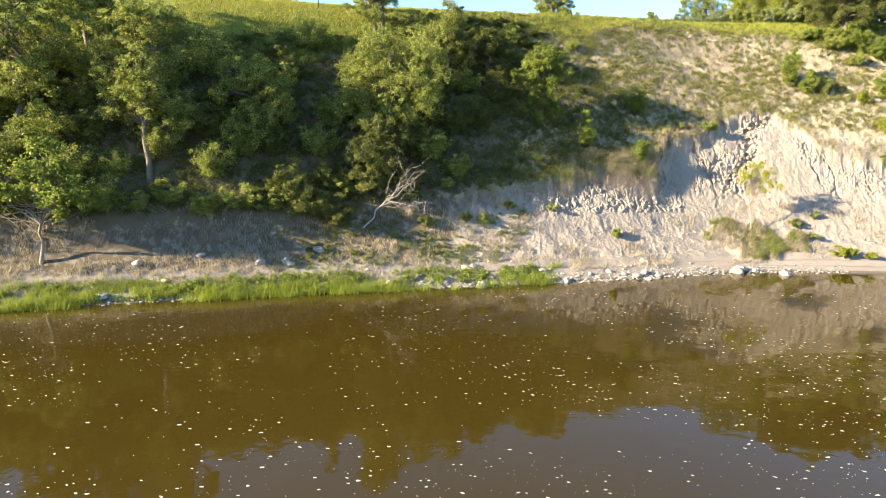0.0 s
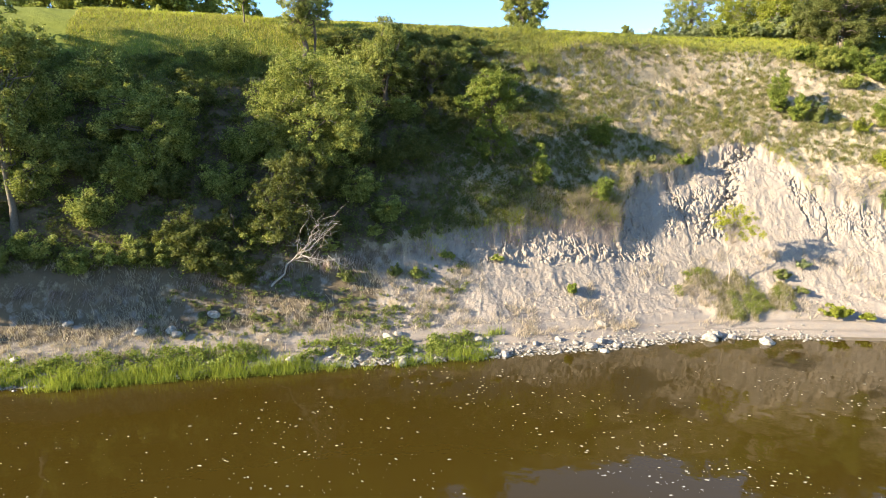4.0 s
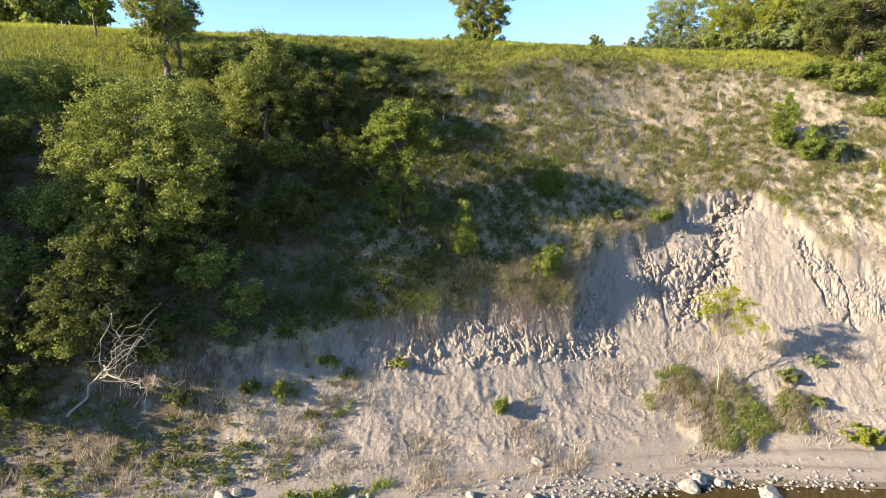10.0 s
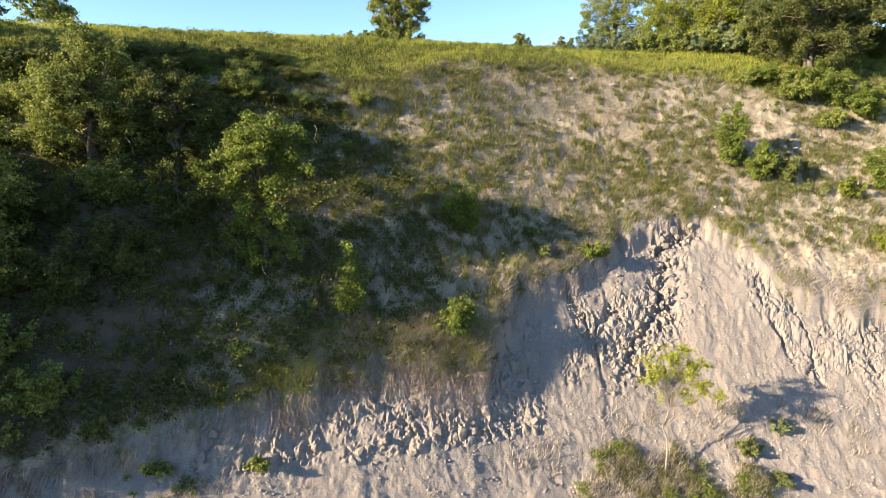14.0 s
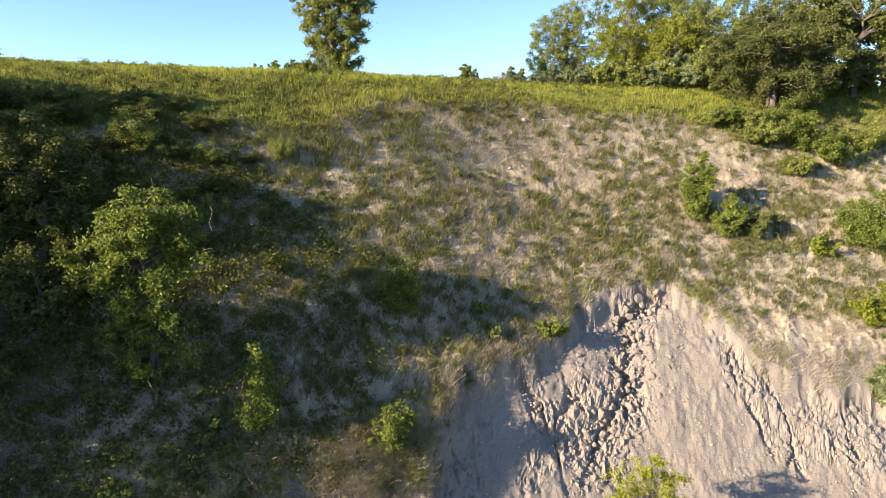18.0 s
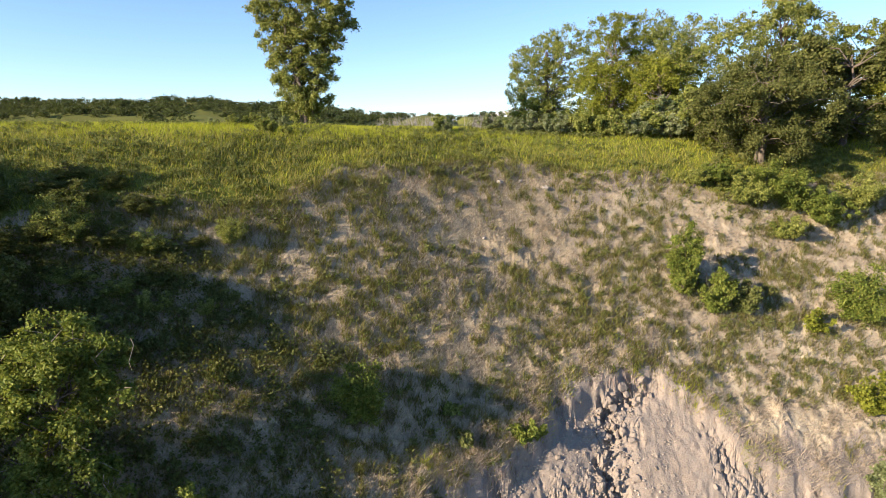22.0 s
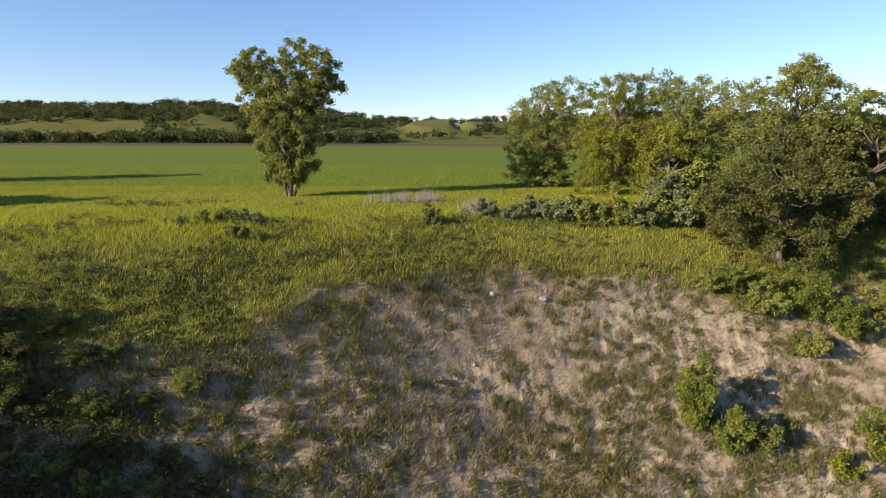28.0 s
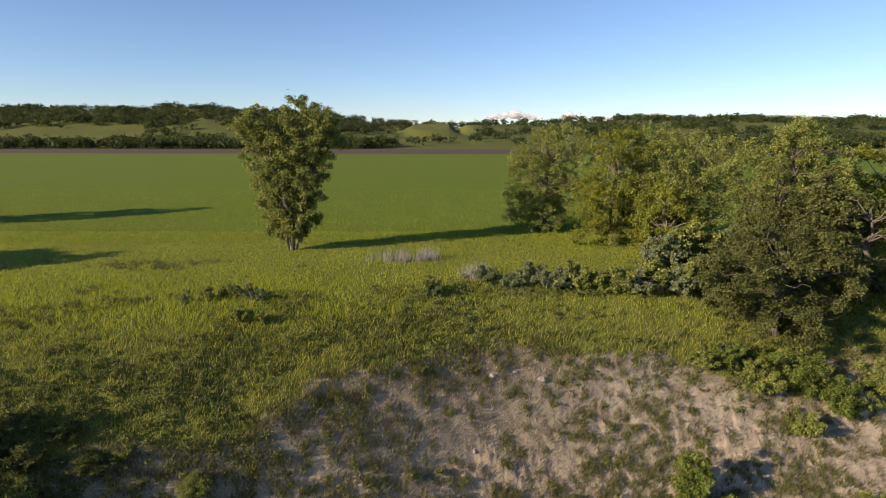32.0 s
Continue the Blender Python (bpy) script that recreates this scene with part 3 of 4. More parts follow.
# ---- the lone tree and the grove on the plateau ----
tree("lone_tree", -9.4, 36.7, 9.0, [(-1.7, 0, 8.1, 1.0), (0.7, 0.2, 8.5, 1.0), (2.1, -0.2, 7.9, 1.1), (-2.3, 0.2, 7.2, 1.1), (-1.0, 0.2, 6.9, 1.1), (2.5, 0, 6.8, 1.0), (0.2, 0.1, 6.8, 1.7), (1.6, 0, 6.1, 1.3), (-1.8, 0.1, 5.8, 1.1),
     (-1.1, 0, 5.0, 1.4), (0.9, 0.1, 4.8, 1.5), (-1.0, 0, 3.8, 1.3), (0.8, 0, 3.5, 1.4), (-0.5, 0, 2.6, 1.3), (0.6, 0, 2.2, 1.2), (-0.4, 0, 1.6, 1.0), (0.4, 0, 1.3, 0.8)],
     "tall lone cottonwood with heart-shaped crown on the grass edge", leaves=OAK, girth=0.13, count=24000, size=0.13, seed=3, stems=4, bare=40)
plain_tree("grove_tree", 7.9, 46.0, 7.6, 7.8, "round bright green maple at the edge of the grove", 11, leaves=ASH, count=17000, size=0.125, lobes=12, low=0.06, group="grove trees")
plain_tree("grove_tree", 11.2, 38.5, 7.4, 6.2, "yellowish green maple with visible pale stems", 12, leaves=YELLOWISH, bark=PALEBARK, count=14000, size=0.12, lobes=12, low=0.06, stems=3, bare=40, group="grove trees")
plain_tree("grove_tree", 15.6, 39.0, 7.2, 9.0, "broad green tree with pale branching stems", 13, leaves=ASH, bark=PALEBARK, count=20000, size=0.12, lobes=15, low=0.1, stems=4, bare=60, group="grove trees")
plain_tree("grove_tree", 19.9, 34.5, 8.1, 6.4, "tallest ash of the grove with open crown", 14, leaves=ASH, count=16000, size=0.125, lobes=12, low=0.1, group="grove trees")
plain_tree("grove_tree", 14.9, 25.8, 5.0, 6.0, "dense dark green bushy oak at the bank edge", 15, leaves=DARKOAK_AND_SHADE, count=20000, size=0.11, lobes=11, low=0.12, stems=3, bare=50, group="grove trees")
plain_tree("grove_tree", 27.5, 36.0, 7.0, 7.0, "yellow green maple behind the oak", 16, leaves=YELLOWISH, count=13000, size=0.13, lobes=9, low=0.05, group="grove trees")
plain_tree("grove_tree", 20.5, 28.5, 5.5, 6.0, "dark green bushy oak beside the slope", 17, leaves=DARKOAK_AND_SHADE, count=11000, size=0.17, lobes=8, low=0.1, group="grove trees")
plain_tree("grove_tree", 13.2, 35.2, 4.2, 4.4, "low leafy maple filling the front of the grove", 18, leaves=YELLOWISH, bark=PALEBARK, count=6000, size=0.14, lobes=9, low=0.05, bare=60, group="grove trees")
plain_tree("grove_tree", 17.6, 31.0, 4.6, 5.0, "olive green thicket between the grove trees", 19, leaves=DARKOAK_AND_SHADE, count=6000, size=0.14, lobes=9, low=0.05, bare=40, group="grove trees")
# ---- woods on the left part of the bank ----
plain_tree("bank_tree", -31.0, -1.8, 10.0, 5.4, "slender oak with a bare grey lower trunk", 21, leaves=OAK, girth=0.15, count=16000, size=0.12, clump=0.32, lobes=9, low=0.32, group="bank trees", bare=40)
plain_tree("bank_tree", -18.9, 5.6, 6.2, 7.2, "large spreading oak with dead twigs on the wooded bank", 22, leaves=ASH, girth=0.15, count=30000, size=0.105, clump=0.30, lobes=18, low=0.08, stems=4, bare=150, group="bank trees")
plain_tree("bank_tree", -18.9, 2.8, 4.6, 4.2, "low oak leaning out over the cut bank", 29, leaves=DARKOAK_AND_SHADE, count=9000, size=0.10, clump=0.27, lobes=9, low=0.12, bare=60, stems=2, group="bank trees")
plain_tree("bank_tree", -21.8, 11.8, 6.2, 4.2, "gnarled small oak at the top of the bank", 23, leaves=OAK, count=8000, size=0.11, clump=0.28, lobes=9, low=0.3, bare=60, stems=2, group="bank trees")
plain_tree("bank_tree", -16.2, 11.0, 4.5, 4.2, "low spreading oak on the upper bank", 24, leaves=OAK, count=12000, size=0.105, clump=0.28, lobes=12, low=0.15, bare=60, stems=3, group="bank trees")
plain_tree("bank_tree", -13.4, 11.8, 4.0, 3.2, "slim oak with a bare trunk near the brow", 30, leaves=DARKOAK_AND_SHADE, count=8000, size=0.10, clump=0.26, lobes=9, low=0.3, bare=50, stems=2, group="bank trees")
plain_tree("bank_tree", -38.0, -3.0, 9.5, 6.5, "dense oak among the woods of the bank", 25, leaves=OAK, count=10000, lobes=9, low=0.2, group="bank trees")
plain_tree("bank_tree", -37.5, 2.0, 8.0, 6.0, "dense oak high on the wooded bank", 26, leaves=ASH, count=10000, lobes=9, low=0.2, group="bank trees")
plain_tree("bank_tree", -26.0, 2.0, 5.0, 5.0, "shaded green oak inside the wooded bank", 27, leaves=ASH, count=14000, size=0.11, clump=0.30, lobes=9, low=0.15, group="bank trees")
tree("bank_tree", -9.5, 9.9, 5.2, [(0.0, 0, 4.55, 0.95), (-0.7, 0.1, 4.2, 0.8), (0.8, 0, 4.3, 0.85), (0.1, -0.3, 3.7, 1.05), (-1.4, -0.2, 3.35, 0.6), (1.25, 0, 3.6, 0.6), (-0.9, -0.2, 3.0, 0.5), (0.5, -0.2, 2.9, 0.55), (-0.2, -0.3, 2.1, 0.7), (0.45, -0.3, 1.7, 0.7),
     (-0.7, -0.2, 1.5, 0.6), (0.9, -0.2, 1.2, 0.5), (-0.1, -0.3, 0.9, 0.6)], "bright round-crowned young elm on the slope", leaves=BRIGHT, count=10000, size=0.10, seed=28, clump=0.27, girth=0.09, stems=2, bare=60, group="bank trees")
for k, (x, y, h) in enumerate([(-39, 24.5, 8.0), (-42.5, 24, 9.0), (-46, 24, 9), (-50, 23, 10), (-55, 23, 9), (-60, 22, 10), (-45, 47, 9)]):
    plain_tree("plateau_tree", x, y, h, 7.0, "tall dark tree in a row on the plateau", 40 + k, leaves=ASH, count=5000, size=0.3, lobes=9, low=0.04, clump=0.6, group="plateau trees")

# ---- shrubs: a few are built, the rest are copies of them ----
def shrub(x, y, high, wide, label, seed, leaves=OAK, count=2800, size=0.105, name="shrub", group="bank shrubs", bare=0, stalks=0, category="shrub"):
    """A fan of leafy stems of uneven length from one foot."""
    rng = np.random.default_rng(seed)
    lobes, puff = [], 0.15 * min(high, wide)
    for k in range(stalks or int(9 + 4 * wide)):
        a, out = rng.uniform(0, 6.28), wide * 0.47 * rng.uniform(0.05, 1.0) ** 0.7
        top = high * (1.0 - 0.5 * (2 * out / wide) ** 2) * rng.uniform(0.62, 1.0)
        for u in np.linspace(0.35 if k % 3 else 0.1, 1.0, 4):
            lobes.append((out * u * math.cos(a) + rng.normal(0, 0.04), out * u * math.sin(a) + rng.normal(0, 0.04), max(0.26, top * u), puff * rng.uniform(0.6, 1.2) * (1.15 - 0.45 * u)))
    return tree(name, x, y, high, lobes, label, leaves=leaves, count=count, size=size, seed=seed, girth=0.03, stems=4, clump=max(0.1, 0.75 * puff), bare=bare, group=group, category=category)


# first and last wear leaves darkened in place of the woods' shade
kinds = [
    shrub(-13.6, 8.2, 2.3, 2.8, "dense green hazel shrub on the wooded bank, leaves darkened for shade", 51, DARKOAK_AND_SHADE),
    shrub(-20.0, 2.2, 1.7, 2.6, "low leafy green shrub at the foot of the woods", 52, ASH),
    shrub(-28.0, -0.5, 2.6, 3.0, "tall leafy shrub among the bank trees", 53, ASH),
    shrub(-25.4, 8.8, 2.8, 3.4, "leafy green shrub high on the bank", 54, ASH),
    shrub(-16.5, 6.8, 2.0, 2.4, "green shrub on the wooded bank, leaves darkened for shade", 55, DARKOAK_AND_SHADE),
]
pick = np.random.default_rng(5)
placed = [(o.location.x, o.location.y) for o in kinds]
for _ in range(3000):
    x = pick.uniform(-47, -7.5)
    s = pick.uniform(5.6, 17.5)
    y = s + float(shore(x))
    if abs(x + 24.0) < 1.9 and s > 10.5 or (x > -14 and (s > 16.6 or s < 9.4)) or (s > 16.2 and x < -14) or (x > -12.2 and (s < 13 or pick.random() < 0.6)):
        continue
    if s < 7.4 and x > -18:
        continue
    if min((x - a) ** 2 + ((y - b) * 1.2) ** 2 for a, b in placed) < 1.55 ** 2:
        continue
    placed.append((x, y))
    k = pick.uniform(0.7, 1.25) * (0.75 if x > -12 else 1.0) * (0.6 if s > 13.5 else 1.0)
    which = kinds[int(pick.integers(len(kinds)))]
    copy_thing(which, pose(x, y, at_ground(x, y) - 0.08, 0, 0, pick.uniform(0, 360)) @ Matrix.Diagonal((k, k, k * pick.uniform(0.85, 1.15), 1)))
    if len(placed) > 125:
        break

for k, (x, y, h) in enumerate([(-13.3, 14.6, 0.62), (-11.2, 15.5, 0.6), (-9.8, 15.9, 0.42), (-14.5, 15.2, 0.6), (-12.3, 16.1, 0.62), (-15.6, 14.4, 0.7), (-10.6, 16.5, 0.45), (-13.6, 16.2, 0.55), (-11.8, 14.4, 0.5), (-8.6, 16.4, 0.3), (-9.4, 15.0, 0.4), (-10.4, 14.6, 0.5), (-12.6, 15.2, 0.6), (-14.3, 13.8, 0.6), (-11.0, 13.4, 0.5), (-16.5, 15.0, 0.6), (-15.2, 15.9, 0.5), (-9.9, 17.0, 0.35), (-11.6, 17.1, 0.4), (-13.0, 17.0, 0.45)]):
    copy_thing(kinds[(0, 4, 1)[k % 3]], pose(x, y, at_ground(x, y) - 0.08, 0, 0, 61 * k) @ Matrix.Diagonal((h * 1.25, h * 1.25, 0.7 * h, 1)))
# extra shrub copies, added to shade the brow and the cut bank
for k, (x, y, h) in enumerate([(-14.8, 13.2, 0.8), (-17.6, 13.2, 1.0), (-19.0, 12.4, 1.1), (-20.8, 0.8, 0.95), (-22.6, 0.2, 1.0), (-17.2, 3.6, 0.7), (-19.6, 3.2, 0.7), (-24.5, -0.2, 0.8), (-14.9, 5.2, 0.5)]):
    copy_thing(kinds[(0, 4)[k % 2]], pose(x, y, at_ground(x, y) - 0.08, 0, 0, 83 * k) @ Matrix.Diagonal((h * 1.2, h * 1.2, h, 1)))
# single plants of the open slope
shrub(-6.5, 9.7, 2.7, 1.7, "bright young poplar shrub in the shaded slope", 61, BRIGHT, 2400, 0.09, group="slope shrubs")
shrub(-2.9, 13.5, 2.2, 2.0, "light green shrub on the dry grass slope", 62, BRIGHT, 3000, 0.085, group="slope shrubs")
shrub(-2.95, 10.3, 1.6, 1.5, "bright green herb shrub above the clay lip", 63, BRIGHT, 2000, 0.08, group="slope shrubs")
shrub(2.2, 14.5, 0.95, 1.25, "small pale green bush on the lip of the slump", 64, BRIGHT, 900, 0.10, group="slope shrubs")
shrub(9.0, 19.6, 3.1, 1.6, "upright bright green willow shrub on pale slope", 65, BRIGHT, 4600, 0.09, group="slope shrubs")
shrub(10.1, 19.1, 2.1, 1.4, "bright green willow shrub beside a taller one", 66, BRIGHT, 4000, 0.09, group="slope shrubs")
shrub(11.4, 19.2, 1.5, 1.3, "low green willow shrub on pale slope", 67, HERB, 2200, 0.085, group="slope shrubs")
shrub(15.9, 19.3, 2.6, 2.4, "leafy green shrub on the pale dry slope", 68, BRIGHT, 4300, 0.09, group="slope shrubs")
shrub(14.0, 18.8, 1.1, 1.2, "small yellow green bush on the dry slope", 69, YELLOWISH, 1000, 0.10, group="slope shrubs")
shrub(14.9, 16.6, 1.7, 1.6, "yellow green bush on the dry slope", 70, YELLOWISH, 1500, 0.11, group="slope shrubs")
shrub(14.3, 14.9, 1.7, 1.3, "silver green bush on the dry slope", 71, SILVER, 1200, 0.11, group="slope shrubs")
shrub(7.5, 10.9, 0.8, 1.2, "green herb bush on the clay bench", 72, HERB, 900, 0.08, group="slope shrubs")
shrub(8.7, 11.6, 0.7, 0.9, "silvery herb bush beside the clay bench", 75, SILVER, 600, 0.08, group="slope shrubs")
shrub(8.2, 10.2, 0.5, 0.9, "low green herb at the foot of the bench", 76, HERB, 500, 0.08, group="slope shrubs")
shrub(-4.45, 6.3, 0.7, 0.9, "small round green herb on bare clay", 73, BRIGHT, 700, 0.10, group="slope shrubs")
shrub(9.6, 8.8, 0.9, 1.7, "fresh yellow-green willow clump on the beach", 74, YELLOWISH, 1500, 0.09, group="beach shrubs")
shrub(11.0, 8.7, 0.5, 1.2, "low yellow-green willow shoots on the beach", 77, YELLOWISH, 700, 0.08, group="beach shrubs")
for k, (x, y, h, w) in enumerate([(14.2, 23.8, 2.0, 2.8), (13.1, 23.5, 1.5, 2.2), (15.5, 23.6, 1.9, 2.6), (11.0, 23.9, 0.9, 1.5), (12.0, 24.2, 1.2, 1.6), (14.4, 22.4, 1.2, 1.8), (16.8, 23.2, 1.6, 2.4), (18.6, 24.0, 1.8, 2.6)]):
    shrub(x, y, h, w, "dense green shrub on the edge of the bank", 80 + k, ASH if k % 2 else BRIGHT, 4200, 0.085, group="edge shrubs")
low = [shrub(4.5, 29.3, 1.1, 1.9, "low silvery snowberry shrub in the meadow", 91, SILVER, 1700, 0.12, name="meadow_shrub", group="meadow shrubs"),
       shrub(7.0, 28.2, 1.3, 2.0, "low dark green snowberry shrub in the meadow", 92, ASH, 1900, 0.12, name="meadow_shrub", group="meadow shrubs")]
for k, (x, y, h) in enumerate([(2.1, 29.2, 0.8), (-0.6, 27.2, 0.7), (5.7, 28.6, 1.0), (8.2, 28.0, 1.1), (9.3, 28.2, 1.1), (10.4, 28.8, 1.2), (11.4, 28.2, 1.1), (12.4, 28.5, 1.3), (13.3, 29.4, 1.4), (6.4, 29.6, 0.9), (3.4, 28.6, 0.7),
                               (-9.4, 25.5, 0.55), (-8.7, 25.7, 0.6), (-10.2, 25.2, 0.5), (-7.9, 25.3, 0.5), (-8.0, 23.0, 0.6), (-11.0, 24.8, 0.4), (-7.2, 23.1, 0.4), (12.0, 32.0, 1.6), (14.0, 33.0, 1.8), (16.5, 33.5, 1.9), (17.8, 31.0, 1.7), (-0.4, 26.9, 0.6)]):
    m = pose(x, y, at_ground(x, y) - 0.05, 0, 0, 47 * k) @ Matrix.Diagonal((h, h, h, 1))
    copy_thing(low[k % 2], m)

# yellow sapling on the clay mound
tree("sapling", 4.3, 9.9, 4.6, [(0.0, 0, 4.45, 0.42), (-0.35, 0, 4.15, 0.5), (0.45, 0.1, 4.2, 0.5), (-0.9, 0, 3.75, 0.45), (0.95, 0.1, 3.65, 0.5), (0.1, 0, 3.6, 0.6), (1.25, 0, 3.2, 0.36), (0.5, 0, 3.0, 0.36), (-0.2, 0.1, 2.95, 0.3)],
     "slender sapling with yellow-green leaves on a clay mound", leaves=YELLOW, bark=PALEBARK, girth=0.035, count=1500, size=0.075, seed=101, clump=0.22)
# small tree leaning out over the shore
tree("leaning_tree", -34.1, -6.6, 5.4, [(0.3, 0.3, 4.2, 1.4), (-1.4, 0.2, 3.9, 1.3), (1.6, 0.4, 3.6, 1.2), (-2.4, 0, 3.2, 1.0), (0.2, 0.5, 5.2, 1.0)],
     "small leaning tree with open light green crown", leaves=BRIGHT, bark=PALEBARK, girth=0.09, count=2600, size=0.19, seed=102, lean=(0.7, 0.5), clump=0.5)
plain_tree("small_tree", -26.6, 13.0, 3.6, 1.5, "thin young poplar standing at the bank's brow", 103, leaves=BRIGHT, girth=0.05, count=900, size=0.16, lobes=5, low=0.4)


# ---- dead wood ----
def dead_tree(x, y, seed, label, high):
    rng = np.random.default_rng(seed)
    root = thing("dead_tree", x, y, at_ground(x, y), label, "dead tree")
    a = np.array([0, 0, -0.1])
    knee = np.array([1.4, 0.5, 1.7])
    part("trunk", mesh_of("trunk", *tube(bent(rng, a, knee, 6, 0.08), np.linspace(0.06, 0.035, 6), 7), BLEACHED), root)
    for k in range(11):
        ang = rng.uniform(-0.5, 1.25)
        tip = knee + high * rng.uniform(0.6, 1.0) * np.array([math.cos(ang) * 0.9, rng.uniform(-0.5, 0.3), math.sin(ang)])
        line = bent(rng, knee - 0.3 * rng.random() * (knee - a), tip, 7, 0.05, -0.04)
        part("branch", mesh_of("branch", *tube(line, np.linspace(0.020, 0.004, 7), 5), BLEACHED), root)
        twig = []
        for _ in range(7):
            p = line[rng.integers(2, 7)]
            twig.append(tube(bent(rng, p, p + rng.normal(0, 0.4, 3) + 0.25 * (tip - knee) / high, 4, 0.08), np.linspace(0.009, 0.003, 4), 4))
        tagged(part("branchwork", mesh_of("branchwork", *join(twig), BLEACHED), root), kind="stuff")
    return root


dead_tree(-19.5, 1.3, 7, "bleached dead tree fallen down the bank", 3.0)
root = thing("driftwood_log", -35.4, -5.2, at_ground(-35.4, -5.2) + 0.35, "bleached broken log jutting from the bank", "log")
rng = np.random.default_rng(9)
part("stem", mesh_of("stem", *tube(bent(rng, (-0.3, 0.5, -0.35), (1.6, -0.3, 0.35), 7, 0.05), np.linspace(0.15, 0.09, 7), 8), BLEACHED), root)
part("branch", mesh_of("branch", *tube(bent(rng, (0.7, 0.1, 0.05), (-0.6, -0.7, 0.2), 5, 0.06), np.linspace(0.08, 0.03, 5), 6), BLEACHED), root)


# ---- stones ----
def lump(seed, squash=(1, 0.8, 0.6), rough=0.25):
    bm = bmesh.new()
    bmesh.ops.create_icosphere(bm, subdivisions=2, radius=0.5)
    for v in bm.verts:
        n = noise.noise(v.co * 2.2 + Vector((seed * 3.7, 0, 0))) + 0.5 * noise.noise(v.co * 5.0 + Vector((0, seed * 1.9, 0)))
        v.co *= 1 + rough * n
        v.co = Vector((v.co.x * squash[0], v.co.y * squash[1], v.co.z * squash[2]))
    me = bpy.data.meshes.new("rock")
    bm.to_mesh(me)
    bm.free()
    me.materials.append(STONE)
    return me


ROCKS = [lump(1, (1.1, 0.85, 0.62)), lump(2, (1.0, 0.7, 0.75)), lump(3, (1.3, 0.8, 0.5)), lump(4, (0.95, 0.9, 0.7), 0.35), lump(5, (1.2, 0.9, 0.55), 0.4)]


def rock(x, y, size, k, label="grey weathered boulder at the water's edge", sink=0.12, group="shore rocks"):
    ob = new("rock", ROCKS[k % len(ROCKS)])
    ob.location = (x, y, max(at_ground(x, y), -0.1) + size * (0.28 - sink))
    ob.rotation_euler = (0.2 * math.sin(k * 2.1), 0.2 * math.cos(k * 1.7), k * 1.37)
    ob.scale = (size, size, size)
    return tagged(ob, label, "rock", group)


spots = [(-21.4, -0.8, 0.6), (-22.8, -2.1, 0.55), (-13.2, 0.7, 0.55), (-12.8, 1.0, 0.45), (-11.7, -0.1, 0.35), (-12.1, -0.9, 0.45), (-12.0, -1.25, 0.6), (-11.4, -0.75, 0.4),
         (-10.1, 1.1, 0.4), (-9.0, 1.6, 0.45), (-6.25, 2.05, 0.35), (-5.2, 2.85, 0.4), (-3.6, 2.6, 0.6), (-3.15, 3.2, 0.5), (-2.35, 3.1, 0.4), (-1.0, 3.6, 0.35),
         (2.35, 5.1, 0.75), (2.8, 5.6, 0.7), (3.5, 5.6, 0.45), (5.1, 5.3, 0.8), (-4.35, 2.7, 0.35), (-16.8, -2.4, 0.55), (-7.6, 0.75, 0.5), (-3.0, 2.3, 0.5), (-8.2, 0.95, 0.35),
         (-22.5, -2.2, 0.6), (-24.0, -2.7, 0.6), (-27.8, -5.6, 0.5), (-29.7, -5.1, 0.5), (-29.5, -7.9, 0.6), (-27.1, -3.4, 0.45), (-15.6, -1.0, 0.35), (-14.6, -0.4, 0.35), (-14.0, -1.3, 0.3), (-18.4, -1.2, 0.3)]
for k, (x, y, size) in enumerate(spots):
    rock(x, y, size, k)
rock(-3.0, 5.0, 0.5, 2, "flat buff sandstone slab lying on the clay", 0.2)
for k, (x, y, size) in enumerate([(2.0, 22.55, 0.32), (4.0, 22.8, 0.30), (2.95, 22.9, 0.24), (0.4, 23.2, 0.25), (-0.6, 22.2, 0.2), (5.2, 22.6, 0.2), (12.4, 21.0, 0.25), (1.2, 20.4, 0.2), (13.6, 19.0, 0.22)]):
    rock(x, y, size, k + 3, "pale limestone cobble lying on the dry slope", 0.1, "slope stones")


